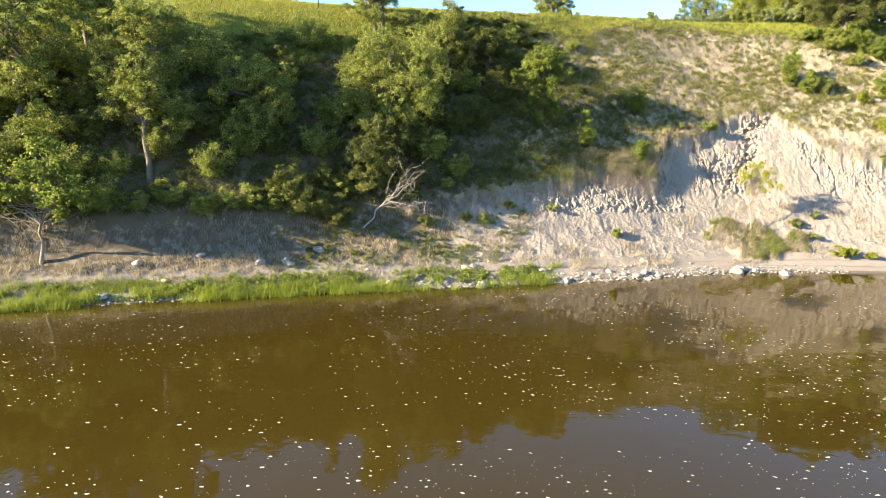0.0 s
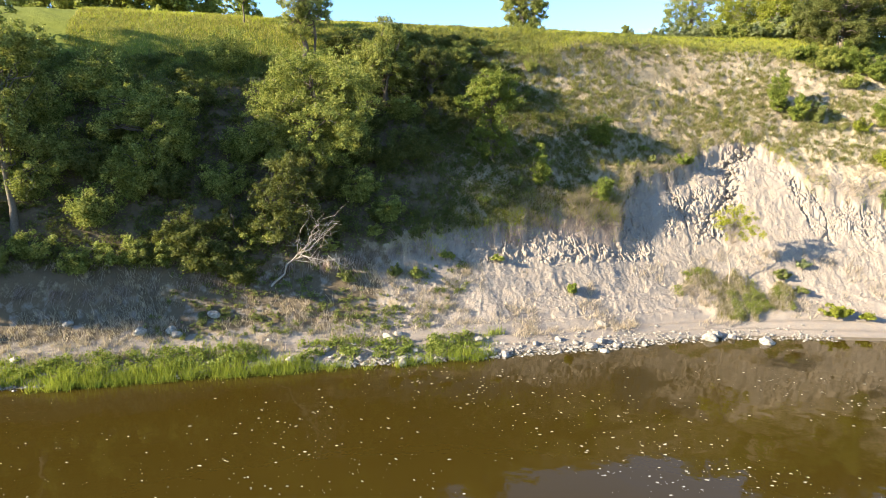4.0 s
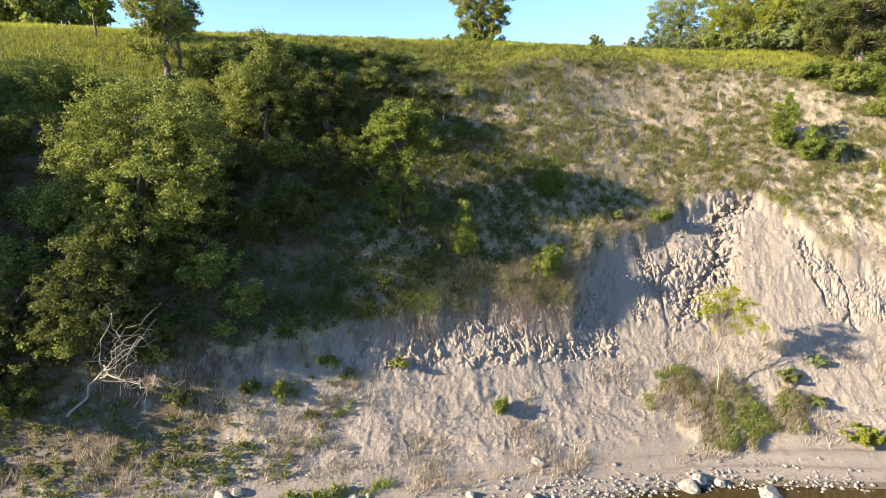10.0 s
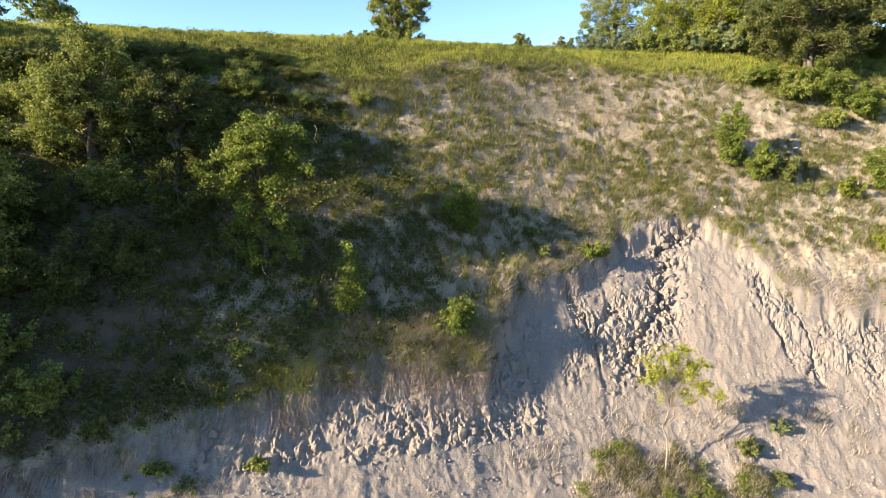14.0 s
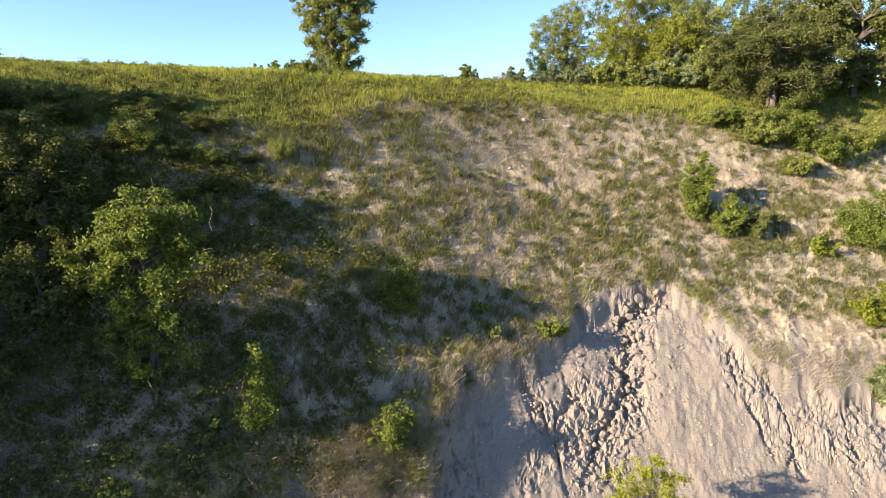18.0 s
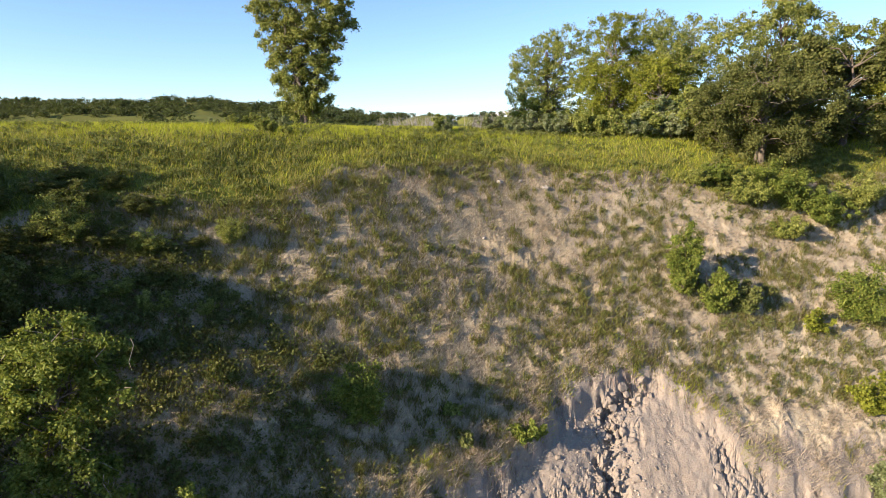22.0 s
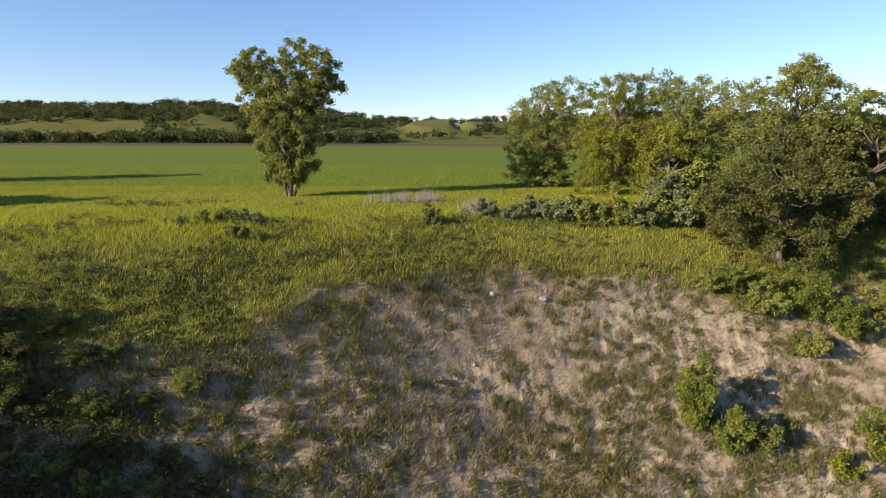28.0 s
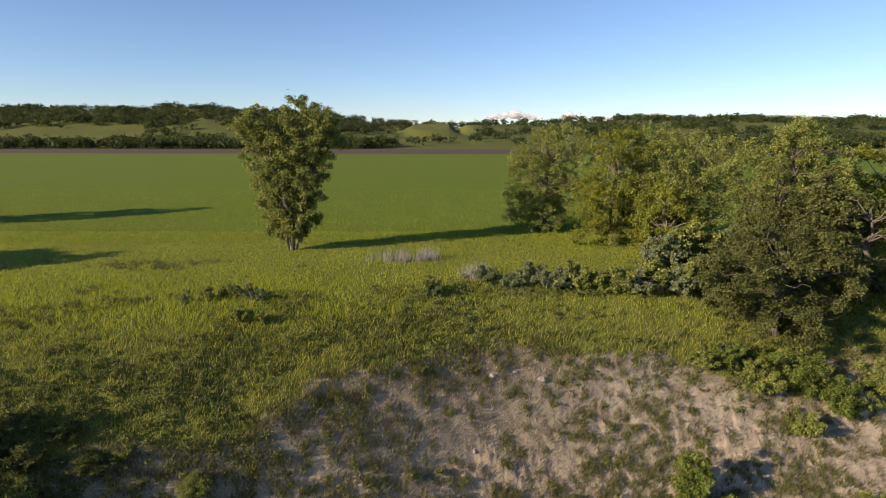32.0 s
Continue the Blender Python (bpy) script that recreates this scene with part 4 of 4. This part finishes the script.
def pebbles(name, xy, sizes, material, label, category, seed, sink=0.25):
    """Many small faceted stones in one mesh."""
    rng = np.random.default_rng(seed)
    xy, n = np.asarray(xy), len(xy)
    base = np.array([(1, 0, 0), (-1, 0, 0), (0, 1, 0), (0, -1, 0), (0, 0, 1), (0, 0, -1), (0.6, 0.6, 0.5), (-0.6, 0.6, 0.5), (-0.6, -0.6, 0.5), (0.6, -0.6, 0.5)], float)
    tri = np.array([(4, 6, 7), (4, 7, 8), (4, 8, 9), (4, 9, 6), (0, 2, 6), (2, 1, 7), (1, 3, 8), (3, 0, 9), (2, 7, 6), (1, 8, 7), (3, 9, 8), (0, 6, 9), (5, 2, 0), (5, 1, 2), (5, 3, 1), (5, 0, 3)])
    z = lay(xy[:, 0], xy[:, 1])
    shape = base[None] * rng.uniform(0.7, 1.25, (n, 10, 1)) * np.stack([np.ones(n), rng.uniform(0.6, 1, n), rng.uniform(0.45, 0.8, n)], 1)[:, None]
    ang = rng.uniform(0, 6.28, n)
    c, sn = np.cos(ang)[:, None], np.sin(ang)[:, None]
    shape = np.stack([shape[..., 0] * c - shape[..., 1] * sn, shape[..., 0] * sn + shape[..., 1] * c, shape[..., 2]], -1) * (0.5 * sizes)[:, None, None]
    v = shape + np.stack([xy[:, 0], xy[:, 1], z + sizes * sink * 0.5], 1)[:, None]
    f = tri[None] + (np.arange(n) * 10)[:, None, None]
    return tagged(new(name, mesh_of(name, v.reshape(-1, 3), f.reshape(-1, 3), material, flat=True)), label, category, kind="stuff")


rng = np.random.default_rng(77)
px = rng.uniform(-30, 9, 9000)
ps = np.abs(rng.normal(0.2, 0.8, 9000)) - 0.15
keep = (rng.uniform(0, 1, 9000) < np.interp(px, [-30, -17, -13, -2, 2, 9], [0.25, 0.5, 1, 0.8, 0.35, 0.25])) & (ps < 2.6)
pebbles("shore_gravel", np.stack([px, ps + shore(px)], 1)[keep], (0.05 + 0.20 * rng.uniform(0, 1, 9000) ** 4)[keep], STONE, "grey cobbles and gravel along the waterline", "gravel", 78)
px = rng.uniform(-14, 15, 16000)
ps = rng.uniform(2.6, 11, 16000)
py = ps + shore(px)
keep = (masks(px, py)[2] > 0.5) & (fbm(px * 0.6, py * 0.6, 91) > 0.36)
pebbles("clay_crumbs", np.stack([px, py], 1)[keep], (0.03 + 0.10 * rng.uniform(0, 1, 16000) ** 4)[keep], CLOD, "dry clay crumbs and clods on the slumped bank", "clay", 79)


# broken clods below the lip and over the upper slump, each a part of the bank
BLOCKS = []
for k in range(7):
    bm = bmesh.new()
    for _ in range(24):
        q = Vector(unit(rng.normal(0, 1, 3)) * 0.5 * rng.uniform(0.82, 1.0))
        bm.verts.new((q.x, 0.9 * q.y, 0.8 * q.z))
    hull = bmesh.ops.convex_hull(bm, input=bm.verts)
    bmesh.ops.delete(bm, geom=[g for g in hull["geom_interior"] if isinstance(g, bmesh.types.BMVert)], context="VERTS")
    me = bpy.data.meshes.new("clay_clod")
    bm.to_mesh(me)
    bm.free()
    me.materials.append(GROUND)
    BLOCKS.append(me)


def clod_field(rng, x, s, sizes):
    y = s + shore(x)
    z = lay(x, y)
    for k in range(len(x)):
        ob = part("clay_clod", BLOCKS[int(rng.integers(len(BLOCKS)))], ground)
        ob.location = (x[k], y[k] + 0.02, z[k] - 0.22 * sizes[k])
        ob.rotation_euler = (rng.uniform(0, 6.28), rng.uniform(0, 6.28), rng.uniform(0, 6.28))
        ob.scale = (sizes[k] * rng.uniform(0.8, 1.2), sizes[k], sizes[k] * rng.uniform(0.8, 1.15))


x = rng.uniform(-11.0, -0.2, 330)
s = np.interp(x, [-11, -8.7, -5.8, -3.9, -2.4, -0.2], [6.7, 6.8, 6.45, 6.2, 6.3, 6.8]) + rng.normal(0.05, 0.30, len(x))
m = fbm(x * 1.1, s * 1.5, 92, 2) > 0.46
clod_field(rng, x[m], s[m], (0.10 + 0.50 * rng.uniform(0, 1, len(x)) ** 2.6)[m])
y = rng.uniform(11.6, 17.0, 170)
x = gully(y) + rng.normal(0.1, 0.55, len(y))
m = y - shore(x) < scar_top(x)
clod_field(rng, x[m], (y - shore(x))[m], (0.12 + 0.36 * rng.uniform(0, 1, len(x)) ** 2.2)[m])
x = rng.uniform(8.4, 14.5, 90)
s = scar_top(x) - 0.2 - np.abs(rng.normal(0.5, 0.5, len(x)))
clod_field(rng, x, s, 0.12 + 0.34 * rng.uniform(0, 1, len(x)) ** 2.4)
x, s = rng.uniform(0.6, 3.6, 70), rng.uniform(6.8, 9.6, 70)
clod_field(rng, x, s, 0.10 + 0.25 * rng.uniform(0, 1, len(x)) ** 2.4)


# ---- grass and herbs ----
def stuff(name, v, f, material, label, category):
    return tagged(new(name, mesh_of(name, v, f, material, flat=True)), label, category, kind="stuff")


def scatter(rng, n, x0, x1, s0, s1):
    x, s = rng.uniform(x0, x1, n), rng.uniform(s0, s1, n)
    y = s + shore(x)
    return x, y, s


def on_ground(x, y):
    return np.stack([x, y, lay(x, y) - 0.02], 1)


def tufts(rng, x, y, blades, spread):
    x, y = np.repeat(x, blades), np.repeat(y, blades)
    return on_ground(x + rng.normal(0, spread, len(x)), y + rng.normal(0, spread, len(y)))


rng = np.random.default_rng(201)
# plateau meadow
n = 480000
y = 6 + 38 * rng.uniform(0, 1, n) ** 1.15
x = rng.uniform(-1, 1, n) * (24 + 0.55 * y) - 7
s = y - shore(x)
keep = s > brow(x, y) + rng.normal(0, 0.25, n)
x, y, s = x[keep], y[keep], s[keep]
tall = 0.12 + 0.24 * fbm(x * 0.25, y * 0.25, 85) * smooth(33, 24, y)
dry = rng.uniform(0, 1, len(x)) < np.interp(s, [16, 19, 22, 26], [0.45, 0.28, 0.16, 0.05]) * (0.4 + 1.2 * fbm(x * 0.4, y * 0.4, 87))
at = on_ground(x, y)
olive = ~dry & (rng.uniform(0, 1, len(x)) < np.interp(s - 3.2 * smooth(-3, -10, x) + 5 * (fbm(x * 0.35, y * 0.35, 88, 3) - 0.5), [17, 19.5, 22], [0.8, 0.5, 0.04]))
stuff("brow_grass", *grass_blades(rng, at[olive], tall[olive] * 0.9, 0.04, 0.5, (0.08, 0.0)), OLIVE, "short olive green grass on the brow of the bank", "grass")
dry_or_olive = dry | olive
stuff("meadow_grass", *grass_blades(rng, at[~dry_or_olive], tall[~dry_or_olive], 0.034, 0.45, (0.12, 0.0)), GRASS, "tall green meadow grass on the plateau", "grass")
stuff("seeding_grass", *grass_blades(rng, at[dry], tall[dry] * 1.1, 0.022, 0.3, (0.12, 0.0)), RIPE, "ripening straw-coloured grass on the brow", "grass")
# young crop at the near side of the field
n = 90000
y = 39 + 42 * rng.uniform(0, 1, n) ** 1.4
x = rng.uniform(-0.85, 0.6, n) * (y + 8)
stuff("young_crop", *grass_blades(rng, np.stack([x, y, lay(x, y) - 0.01], 1), 0.13, 0.045, 0.35), LUSH, "young green cereal crop in the field", "crop")
# broad-leaved herbs among the meadow grass
n = 13000
y = 13 + 20 * rng.uniform(0, 1, n) ** 1.2
x = rng.uniform(-1, 1, n) * (12 + 0.6 * y) - 4
keep = (y - shore(x) > brow(x, y) - 0.4) & (fbm(x * 0.25, y * 0.35, 89) + 0.15 * rng.uniform(-1, 1, n) > np.interp(y - shore(x), [16, 20, 23, 26], [0.40, 0.42, 0.52, 0.62]))
x, y = x[keep], y[keep]
r = rng.uniform(0.10, 0.24, len(x))
stuff("meadow_herbs", *clump_leaves(rng, np.stack([x, y, lay(x, y) + 0.6 * r, r], 1), 32, 0.085, 0.1), HERB, "leafy green herbs among the meadow grass", "plants")
# dry tufts on the open slope
x, y, s = scatter(rng, 24000, -13, 21, 7.2, 18.8)
m = (s > scar_top(x) + 0.1) & (s < brow(x, y) + 0.4) & (fbm(x * 0.7, y * 1.1, 95) + 0.3 * rng.uniform(-1, 1, len(x)) > 0.42)
at = tufts(rng, x[m], y[m], 10, 0.10)
stuff("dry_tufts", *grass_blades(rng, at, 0.10, 0.026, 0.8, (0.1, -0.35)), DRY, "dry tufted grass on the pale slope", "grass")
x, y, s = scatter(rng, 8000, -12, 21, 7.0, 19.2)
m = (s > scar_top(x) + 0.0) & (s < brow(x, y) + 0.6) & (fbm(x * 0.5, y * 0.8, 96, 3) + 0.1 * np.exp(-(((x - 0.8) / 2.5) ** 2 + ((s - 15.8) / 2.2) ** 2)) + 0.35 * rng.uniform(-1, 1, len(x)) > 0.47)
stuff("straw_clumps", *grass_blades(rng, tufts(rng, x[m], y[m], 26, 0.11), 0.15, 0.028, 0.7, (0.05, -0.1)), DRY, "straw-coloured bunch grass on the slope", "grass")


def herbs(name, rng, x, y, size, radius, per, material, label):
    z = lay(x, y)
    r = radius * rng.uniform(0.6, 1.4, len(x))
    clumps = np.stack([x, y, z + 0.55 * r, r], 1)
    return stuff(name, *clump_leaves(rng, clumps, per, size, 0.1), material, label, "plants")


x, y, s = scatter(rng, 8200, -13, 21, 7.0, 19.2)
green = fbm(x * 0.28, y * 0.34, 97, 3) + 0.35 * (fbm(x * 1.4, y * 1.2, 98, 2) - 0.5)
green = green + 0.12 * np.exp(-(((x - 0.8) / 2.2) ** 2 + ((s - 15.6) / 2.4) ** 2)) - 0.03 + 0.055 * smooth(12.5, 14, s)
green = green + 0.12 * np.exp(-(((x - 5.2) / 2.4) ** 2 + ((y - 19.2) / 2.2) ** 2))
m = (s > scar_top(x) + 0.05) & (s < brow(x, y) + 0.6) & (green + 0.22 * rng.uniform(-1, 1, len(x)) > np.interp(x, [-12, -5, 2, 20], [0.405, 0.45, 0.482, 0.535]) + 0.12 * smooth(-6.5, -5.5, x) * smooth(10.5, 9.5, s))
stuff("green_tufts", *grass_blades(rng, tufts(rng, x[m], y[m], 24, 0.075), 0.25, 0.032, 0.45, (0.05, -0.12)), BUNCH, "olive green bunch grass on the slope", "grass")
m = m & (rng.uniform(0, 1, len(x)) < 0.32)
herbs("slope_herbs", rng, x[m] + 0.1, y[m], 0.075, 0.19, 40, HERB, "small green leafy herbs scattered over the slope")
# grass along the lip of the slump
x = rng.uniform(-14, 13, 1100)
s = scar_top(x) + np.abs(rng.normal(0.1, 0.55, len(x)))
y = s + shore(x)
m = rng.uniform(0, 1, len(x)) < np.interp(x, [-14, -4, 0, 4, 13], [0.7, 1.0, 0.75, 0.25, 0.12])
straw = fbm(x * 0.5, y * 0.5, 113, 2) + 0.25 * rng.uniform(-1, 1, len(x)) > np.interp(x, [-8, -5.5, -1, 1], [0.5, 0.34, 0.34, 0.42])
stuff("lip_straw", *grass_blades(rng, tufts(rng, x[m & straw], y[m & straw], 26, 0.13), 0.24, 0.026, 0.6, (0.05, -0.35)), DRY, "dry yellow grass at the lip of the slump", "grass")
stuff("lip_grass", *grass_blades(rng, tufts(rng, x[m & ~straw], y[m & ~straw], 26, 0.13), 0.22, 0.028, 0.6, (0.05, -0.2)), GRASS, "fresh green grass at the lip of the slump", "grass")
# tussocks that spill over the turf shoulder
x = np.concatenate([rng.normal(-3.3, 1.0, 150), rng.normal(-6.8, 0.7, 60)])
s = scar_top(x) + rng.uniform(-0.05, 0.9, len(x))
stuff("shoulder_straw", *grass_blades(rng, tufts(rng, x, s + shore(x), 34, 0.13), 0.32, 0.024, 0.6, (0.1, -0.7)), DRY, "straw-coloured tussocks spilling over the turf shoulder", "grass")
x = rng.normal(-3.0, 0.9, 70)
s = scar_top(x) + rng.uniform(0.1, 1.1, len(x))
stuff("shoulder_grass", *grass_blades(rng, tufts(rng, x, s + shore(x), 30, 0.12), 0.26, 0.026, 0.6, (0.1, -0.4)), GRASS, "fresh green grass on the turf shoulder", "grass")
# reddish root mats below the overhanging turf
x = np.concatenate([rng.normal(-2.6, 0.7, 160), rng.normal(-4.2, 0.5, 90), rng.normal(-8.2, 0.6, 110), rng.normal(-6.3, 0.4, 60)])
s = scar_top(x) - np.abs(rng.normal(0.0, 0.22, len(x)))
at = on_ground(x, s + shore(x)) + np.array([0, -0.02, 0.16])
v, f = grass_blades(rng, np.repeat(at, 4, 0), 0.18, 0.022, 0.8, (0.0, -0.7))
v = v.reshape(-1, 3, 3)
v[:, 2, 2] = v[:, 0, 2] + rng.uniform(-0.45, 0.05, len(v))
v[:, 2, 0] += rng.normal(0, 0.2, len(v))
stuff("root_mats", v.reshape(-1, 3), f, ROOTS, "reddish dead roots hanging under the turf", "roots")
# leafy plants below the lip
for k, (x, y, h, w) in enumerate([(-11.3, 5.4, 0.6, 0.9), (-13.7, 3.8, 0.8, 0.8), (-12.7, 4.1, 0.7, 0.9), (-15.9, 2.7, 0.9, 1.2), (-8.6, 6.2, 0.5, 0.8), (-10.6, 9.0, 0.9, 1.1), (-9.6, 7.7, 0.6, 0.9), (-7.9, 9.2, 0.8, 0.9), (-15.0, 4.4, 0.8, 1.0), (-12.9, 5.3, 0.7, 1.0), (-17.0, 3.1, 0.9, 1.3), (0.1, 13.9, 0.6, 0.8), (-0.2, 14.6, 0.5, 0.8)]):
    shrub(x, y, h, w, "small green leafy herb near the clay lip", 300 + k, HERB if k % 2 else ASH, 500, 0.10, name="herb_plant", group="lip plants", category="plant")
# undergrowth beneath the woods, its shade put into the dark leaf colour
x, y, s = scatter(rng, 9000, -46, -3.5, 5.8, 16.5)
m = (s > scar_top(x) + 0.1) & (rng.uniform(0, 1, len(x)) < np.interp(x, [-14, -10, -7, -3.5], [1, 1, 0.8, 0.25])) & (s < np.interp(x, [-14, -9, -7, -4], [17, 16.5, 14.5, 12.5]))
herbs("undergrowth", rng, x[m], y[m], 0.10, 0.32, 34, DARKOAK_AND_SHADE, "dark leafy undergrowth beneath the bank woods")
x, y, s = scatter(rng, 800, -24, -10, 2.8, 6.4)
m = fbm(x * 0.6, s * 0.9, 108, 3) + 0.2 * rng.uniform(-1, 1, len(x)) > np.interp(x, [-24, -16, -10], [0.47, 0.52, 0.60])
herbs("bank_herbs", rng, x[m], y[m], 0.09, 0.2, 30, HERB, "green herbs rooted in the shaded cut bank")
# shore: reeds and herbs
for name, many, material, tall, low, high, label in (("shore_grass", 4600, LUSH, 0.34, -0.2, 2.6, "lush green grass in tufts along the shore"), ("shore_reeds", 1500, LUSH, 0.62, -0.45, 0.6, "upright yellow-green reeds at the waterline")):
    x, y, s = scatter(rng, many, -46, -8, low, high)
    m = fbm(x * 0.45, s * 0.9, 99) + 0.2 * rng.uniform(-1, 1, len(x)) > np.interp(x, [-46, -24, -17, -14.5, -8], [0.45, 0.50, 0.54, 0.64, 0.8]) + 0.02 * s
    x, y = x[m], y[m]
    hold = rng.integers(9, 26, len(x))
    lift = np.repeat(tall * rng.uniform(0.4, 1.25, len(x)), hold)
    x, y = np.repeat(x, hold), np.repeat(y, hold)
    stuff(name, *grass_blades(rng, on_ground(x + rng.normal(0, 0.10, len(x)), y + rng.normal(0, 0.10, len(x))), lift, 0.026, 0.28, (0.06, -0.05)), material, label, "grass")
x, y, s = scatter(rng, 1100, -46, -7, 0.5, 2.3)
m = fbm(x * 0.4, s * 0.7, 105) + 0.1 * rng.uniform(-1, 1, len(x)) > np.interp(x, [-46, -20, -13, -7], [0.42, 0.46, 0.5, 0.66])
herbs("beach_herbs", rng, x[m], y[m], 0.10, 0.26, 45, BRIGHT, "fresh green leafy herbs on the beach")
x, y, s = scatter(rng, 6500, -46, 16, 1.6, 6.2)
m = fbm(x * 0.6, s * 0.9, 107) + 0.1 * rng.uniform(-1, 1, len(x)) > np.interp(x, [-46, -14, -8, 16], [0.49, 0.53, 0.58, 0.66])
stuff("beach_tufts", *grass_blades(rng, tufts(rng, x[m], y[m], 12, 0.09), 0.3, 0.026, 0.45, (0.05, -0.2)), DRY, "dry grass tufts on the clay beach", "grass")
# mound below the sapling
x, y = rng.uniform(1.0, 8.5, 1500), rng.uniform(7.3, 11.2, 1500)
m = mound(x, y) * rng.uniform(0.3, 1, 1500) > 0.4
x, y = x[m], y[m]
stuff("mound_grass", *grass_blades(rng, tufts(rng, x, y, 12, 0.08), 0.26, 0.026, 0.5, (0.0, -0.3)), DRY, "dry grass on the slumped mound", "grass")
x, y = rng.uniform(1.0, 8.5, 900), rng.uniform(7.3, 11.2, 900)
m = (mound(x, y) > 0.3) & (fbm(x * 0.8, y * 0.8, 119, 2) > 0.45)
stuff("mound_tufts", *grass_blades(rng, tufts(rng, x[m], y[m], 22, 0.09), 0.24, 0.028, 0.5, (0.0, -0.2)), BUNCH, "olive green bunch grass on the slumped mound", "grass")
x, y = rng.uniform(1.0, 8.5, 1500), rng.uniform(7.3, 11.2, 1500)
m = (mound(x, y) > 0.4) & (fbm(x * 0.9, y * 0.9, 117) > 0.60)
x, y = x[m], y[m]
herbs("mound_herbs", rng, x, y, 0.07, 0.18, 34, BRIGHT, "green herbs on the slumped mound")
# roots and straw that hang over the lip
x = rng.uniform(-46, 9, 19000)
s = scar_top(x) + rng.normal(0.0, 0.10, len(x))
keep = (rng.uniform(0, 1, len(x)) < np.interp(x, [-46, -13, -10, -2, -0.5, 9], [1.0, 1.0, 0.4, 0.35, 0.15, 0.12])) & (fbm(x * 1.6, x * 0, 111) + 0.15 * rng.uniform(-1, 1, len(x)) > 0.44)
at = on_ground(x[keep], (s + shore(x))[keep])
v, f = grass_blades(rng, at, 0.18, 0.024, 0.5, (0.0, -0.9))
v = v.reshape(-1, 3, 3)
v[:, 2, 2] = at[:, 2] - rng.uniform(0.0, 0.65, len(at))
v[:, 2, 1] = at[:, 1] - rng.uniform(0.05, 0.40, len(at))
stuff("hanging_roots", v.reshape(-1, 3), f, ROOTS, "brown roots and straw hanging over the clay lip", "roots")
# pale weeds by the meadow edge
x = np.concatenate([rng.normal(-2.6, 0.9, 60), rng.normal(-0.9, 0.4, 40), rng.normal(1.5, 0.4, 25), rng.normal(1.9, 0.3, 20)])
y = np.concatenate([rng.normal(33.4, 0.5, 60), rng.normal(33.8, 0.4, 40), rng.normal(29.6, 0.3, 25), rng.normal(30.3, 0.3, 20)])
stuff("pale_weeds", *grass_blades(rng, tufts(rng, x, y, 5, 0.14), 0.75, 0.022, 0.2, (0.0, 0.0)), PALE, "pale dead weed stalks standing in the meadow", "weeds")

# ---- foam flecks on the river ----
n = 19000
x = rng.uniform(-34, 24, n)
y = shore(x) - 0.4 - rng.uniform(0, 1, n) ** 0.8 * 30
keep = fbm(x * 0.16 + 0.1 * y, y * 0.3, 121) + 0.2 * rng.uniform(-1, 1, n) > 0.52
x, y = x[keep], y[keep]
r = 0.006 + 0.026 * rng.uniform(0, 1, len(x)) ** 3.5
ang = np.arange(7) / 7 * 2 * np.pi
wob = rng.uniform(0.55, 1.3, (len(x), 7))
turn = rng.uniform(-0.4, 0.4, len(x))[:, None]
fx, fy = np.cos(ang)[None] * r[:, None] * wob * 2.1, np.sin(ang)[None] * r[:, None] * wob
v = np.stack([x[:, None] + fx * np.cos(turn) - fy * np.sin(turn), y[:, None] + fx * np.sin(turn) + fy * np.cos(turn), np.full(fx.shape, 0.008)], -1)
stuff("foam_flecks", v.reshape(-1, 3), np.arange(v.shape[0] * 7).reshape(-1, 7), FOAM, "small white foam flecks drifting on the river", "foam")

# ---- far woods on the hills ----
x = rng.uniform(-620, 720, 13000)
y = 398 + 340 * rng.uniform(0, 1, 13000) ** 1.1
edge = 26 * (fbm(x / 28.0, y / 28.0, 131, 3) - 0.5)
belt = (y + edge < 446) & ((x < -204) | ((x > -200) & (x < -128)) | ((x > -84) & (x < -40)) | (x > 150))
crest = (y + 2 * edge > np.interp(x, [-400, -210, -130, -40, 60, 300], [520, 548, 470, 618, 620, 560])) & (rng.uniform(0, 1, len(x)) < np.interp(x, [-150, -60, 100, 300], [1, 0.5, 0.4, 0.8]))
strips = fbm(x / 45.0, y / 16.0, 135, 3) > np.where(x > -128, 0.60, 0.66)
keep = (belt | crest | strips) & (rng.uniform(0, 1, len(x)) < np.interp(y, [398, 450, 760], [0.95, 0.8, 0.55]))
x, y = x[keep], y[keep]
r = rng.uniform(1.8, 4.8, len(x)) * np.where(belt[keep], 1.1, 1.0)
stuff("far_woods", *clump_leaves(rng, np.stack([x, y, lay(x, y) + 0.9 * r, r], 1), 40, 1.8, 0.4), FARLEAF, "dark bushes and woods on the far hillside", "woods")

# ---- low evening clouds over the hills ----
puffs = []
for x0, x1, many in ((300, 720, 46), (840, 930, 10), (1150, 1930, 80)):
    for k in range(many):
        x = rng.uniform(x0, x1)
        mid = 1 - abs(2 * (x - x0) / (x1 - x0) - 1)
        r = rng.uniform(10, 24) * (0.5 + 0.6 * mid)
        ring = np.sin(np.linspace(0.05, np.pi - 0.05, 8))
        v, f = tube([(x - 1.7 * r * math.cos(q), 4300 + 6 * k, 0) for q in np.linspace(0.05, np.pi - 0.05, 8)], ring * r, 12)
        v[:, 2] += 178 - 0.012 * x + rng.uniform(0, 30) * mid
        puffs.append((v, f))
tagged(new("backdrop_cloud", mesh_of("backdrop_cloud", *join(puffs), CLOUD)), "low white evening clouds far beyond the hills", "cloud", kind="structure")
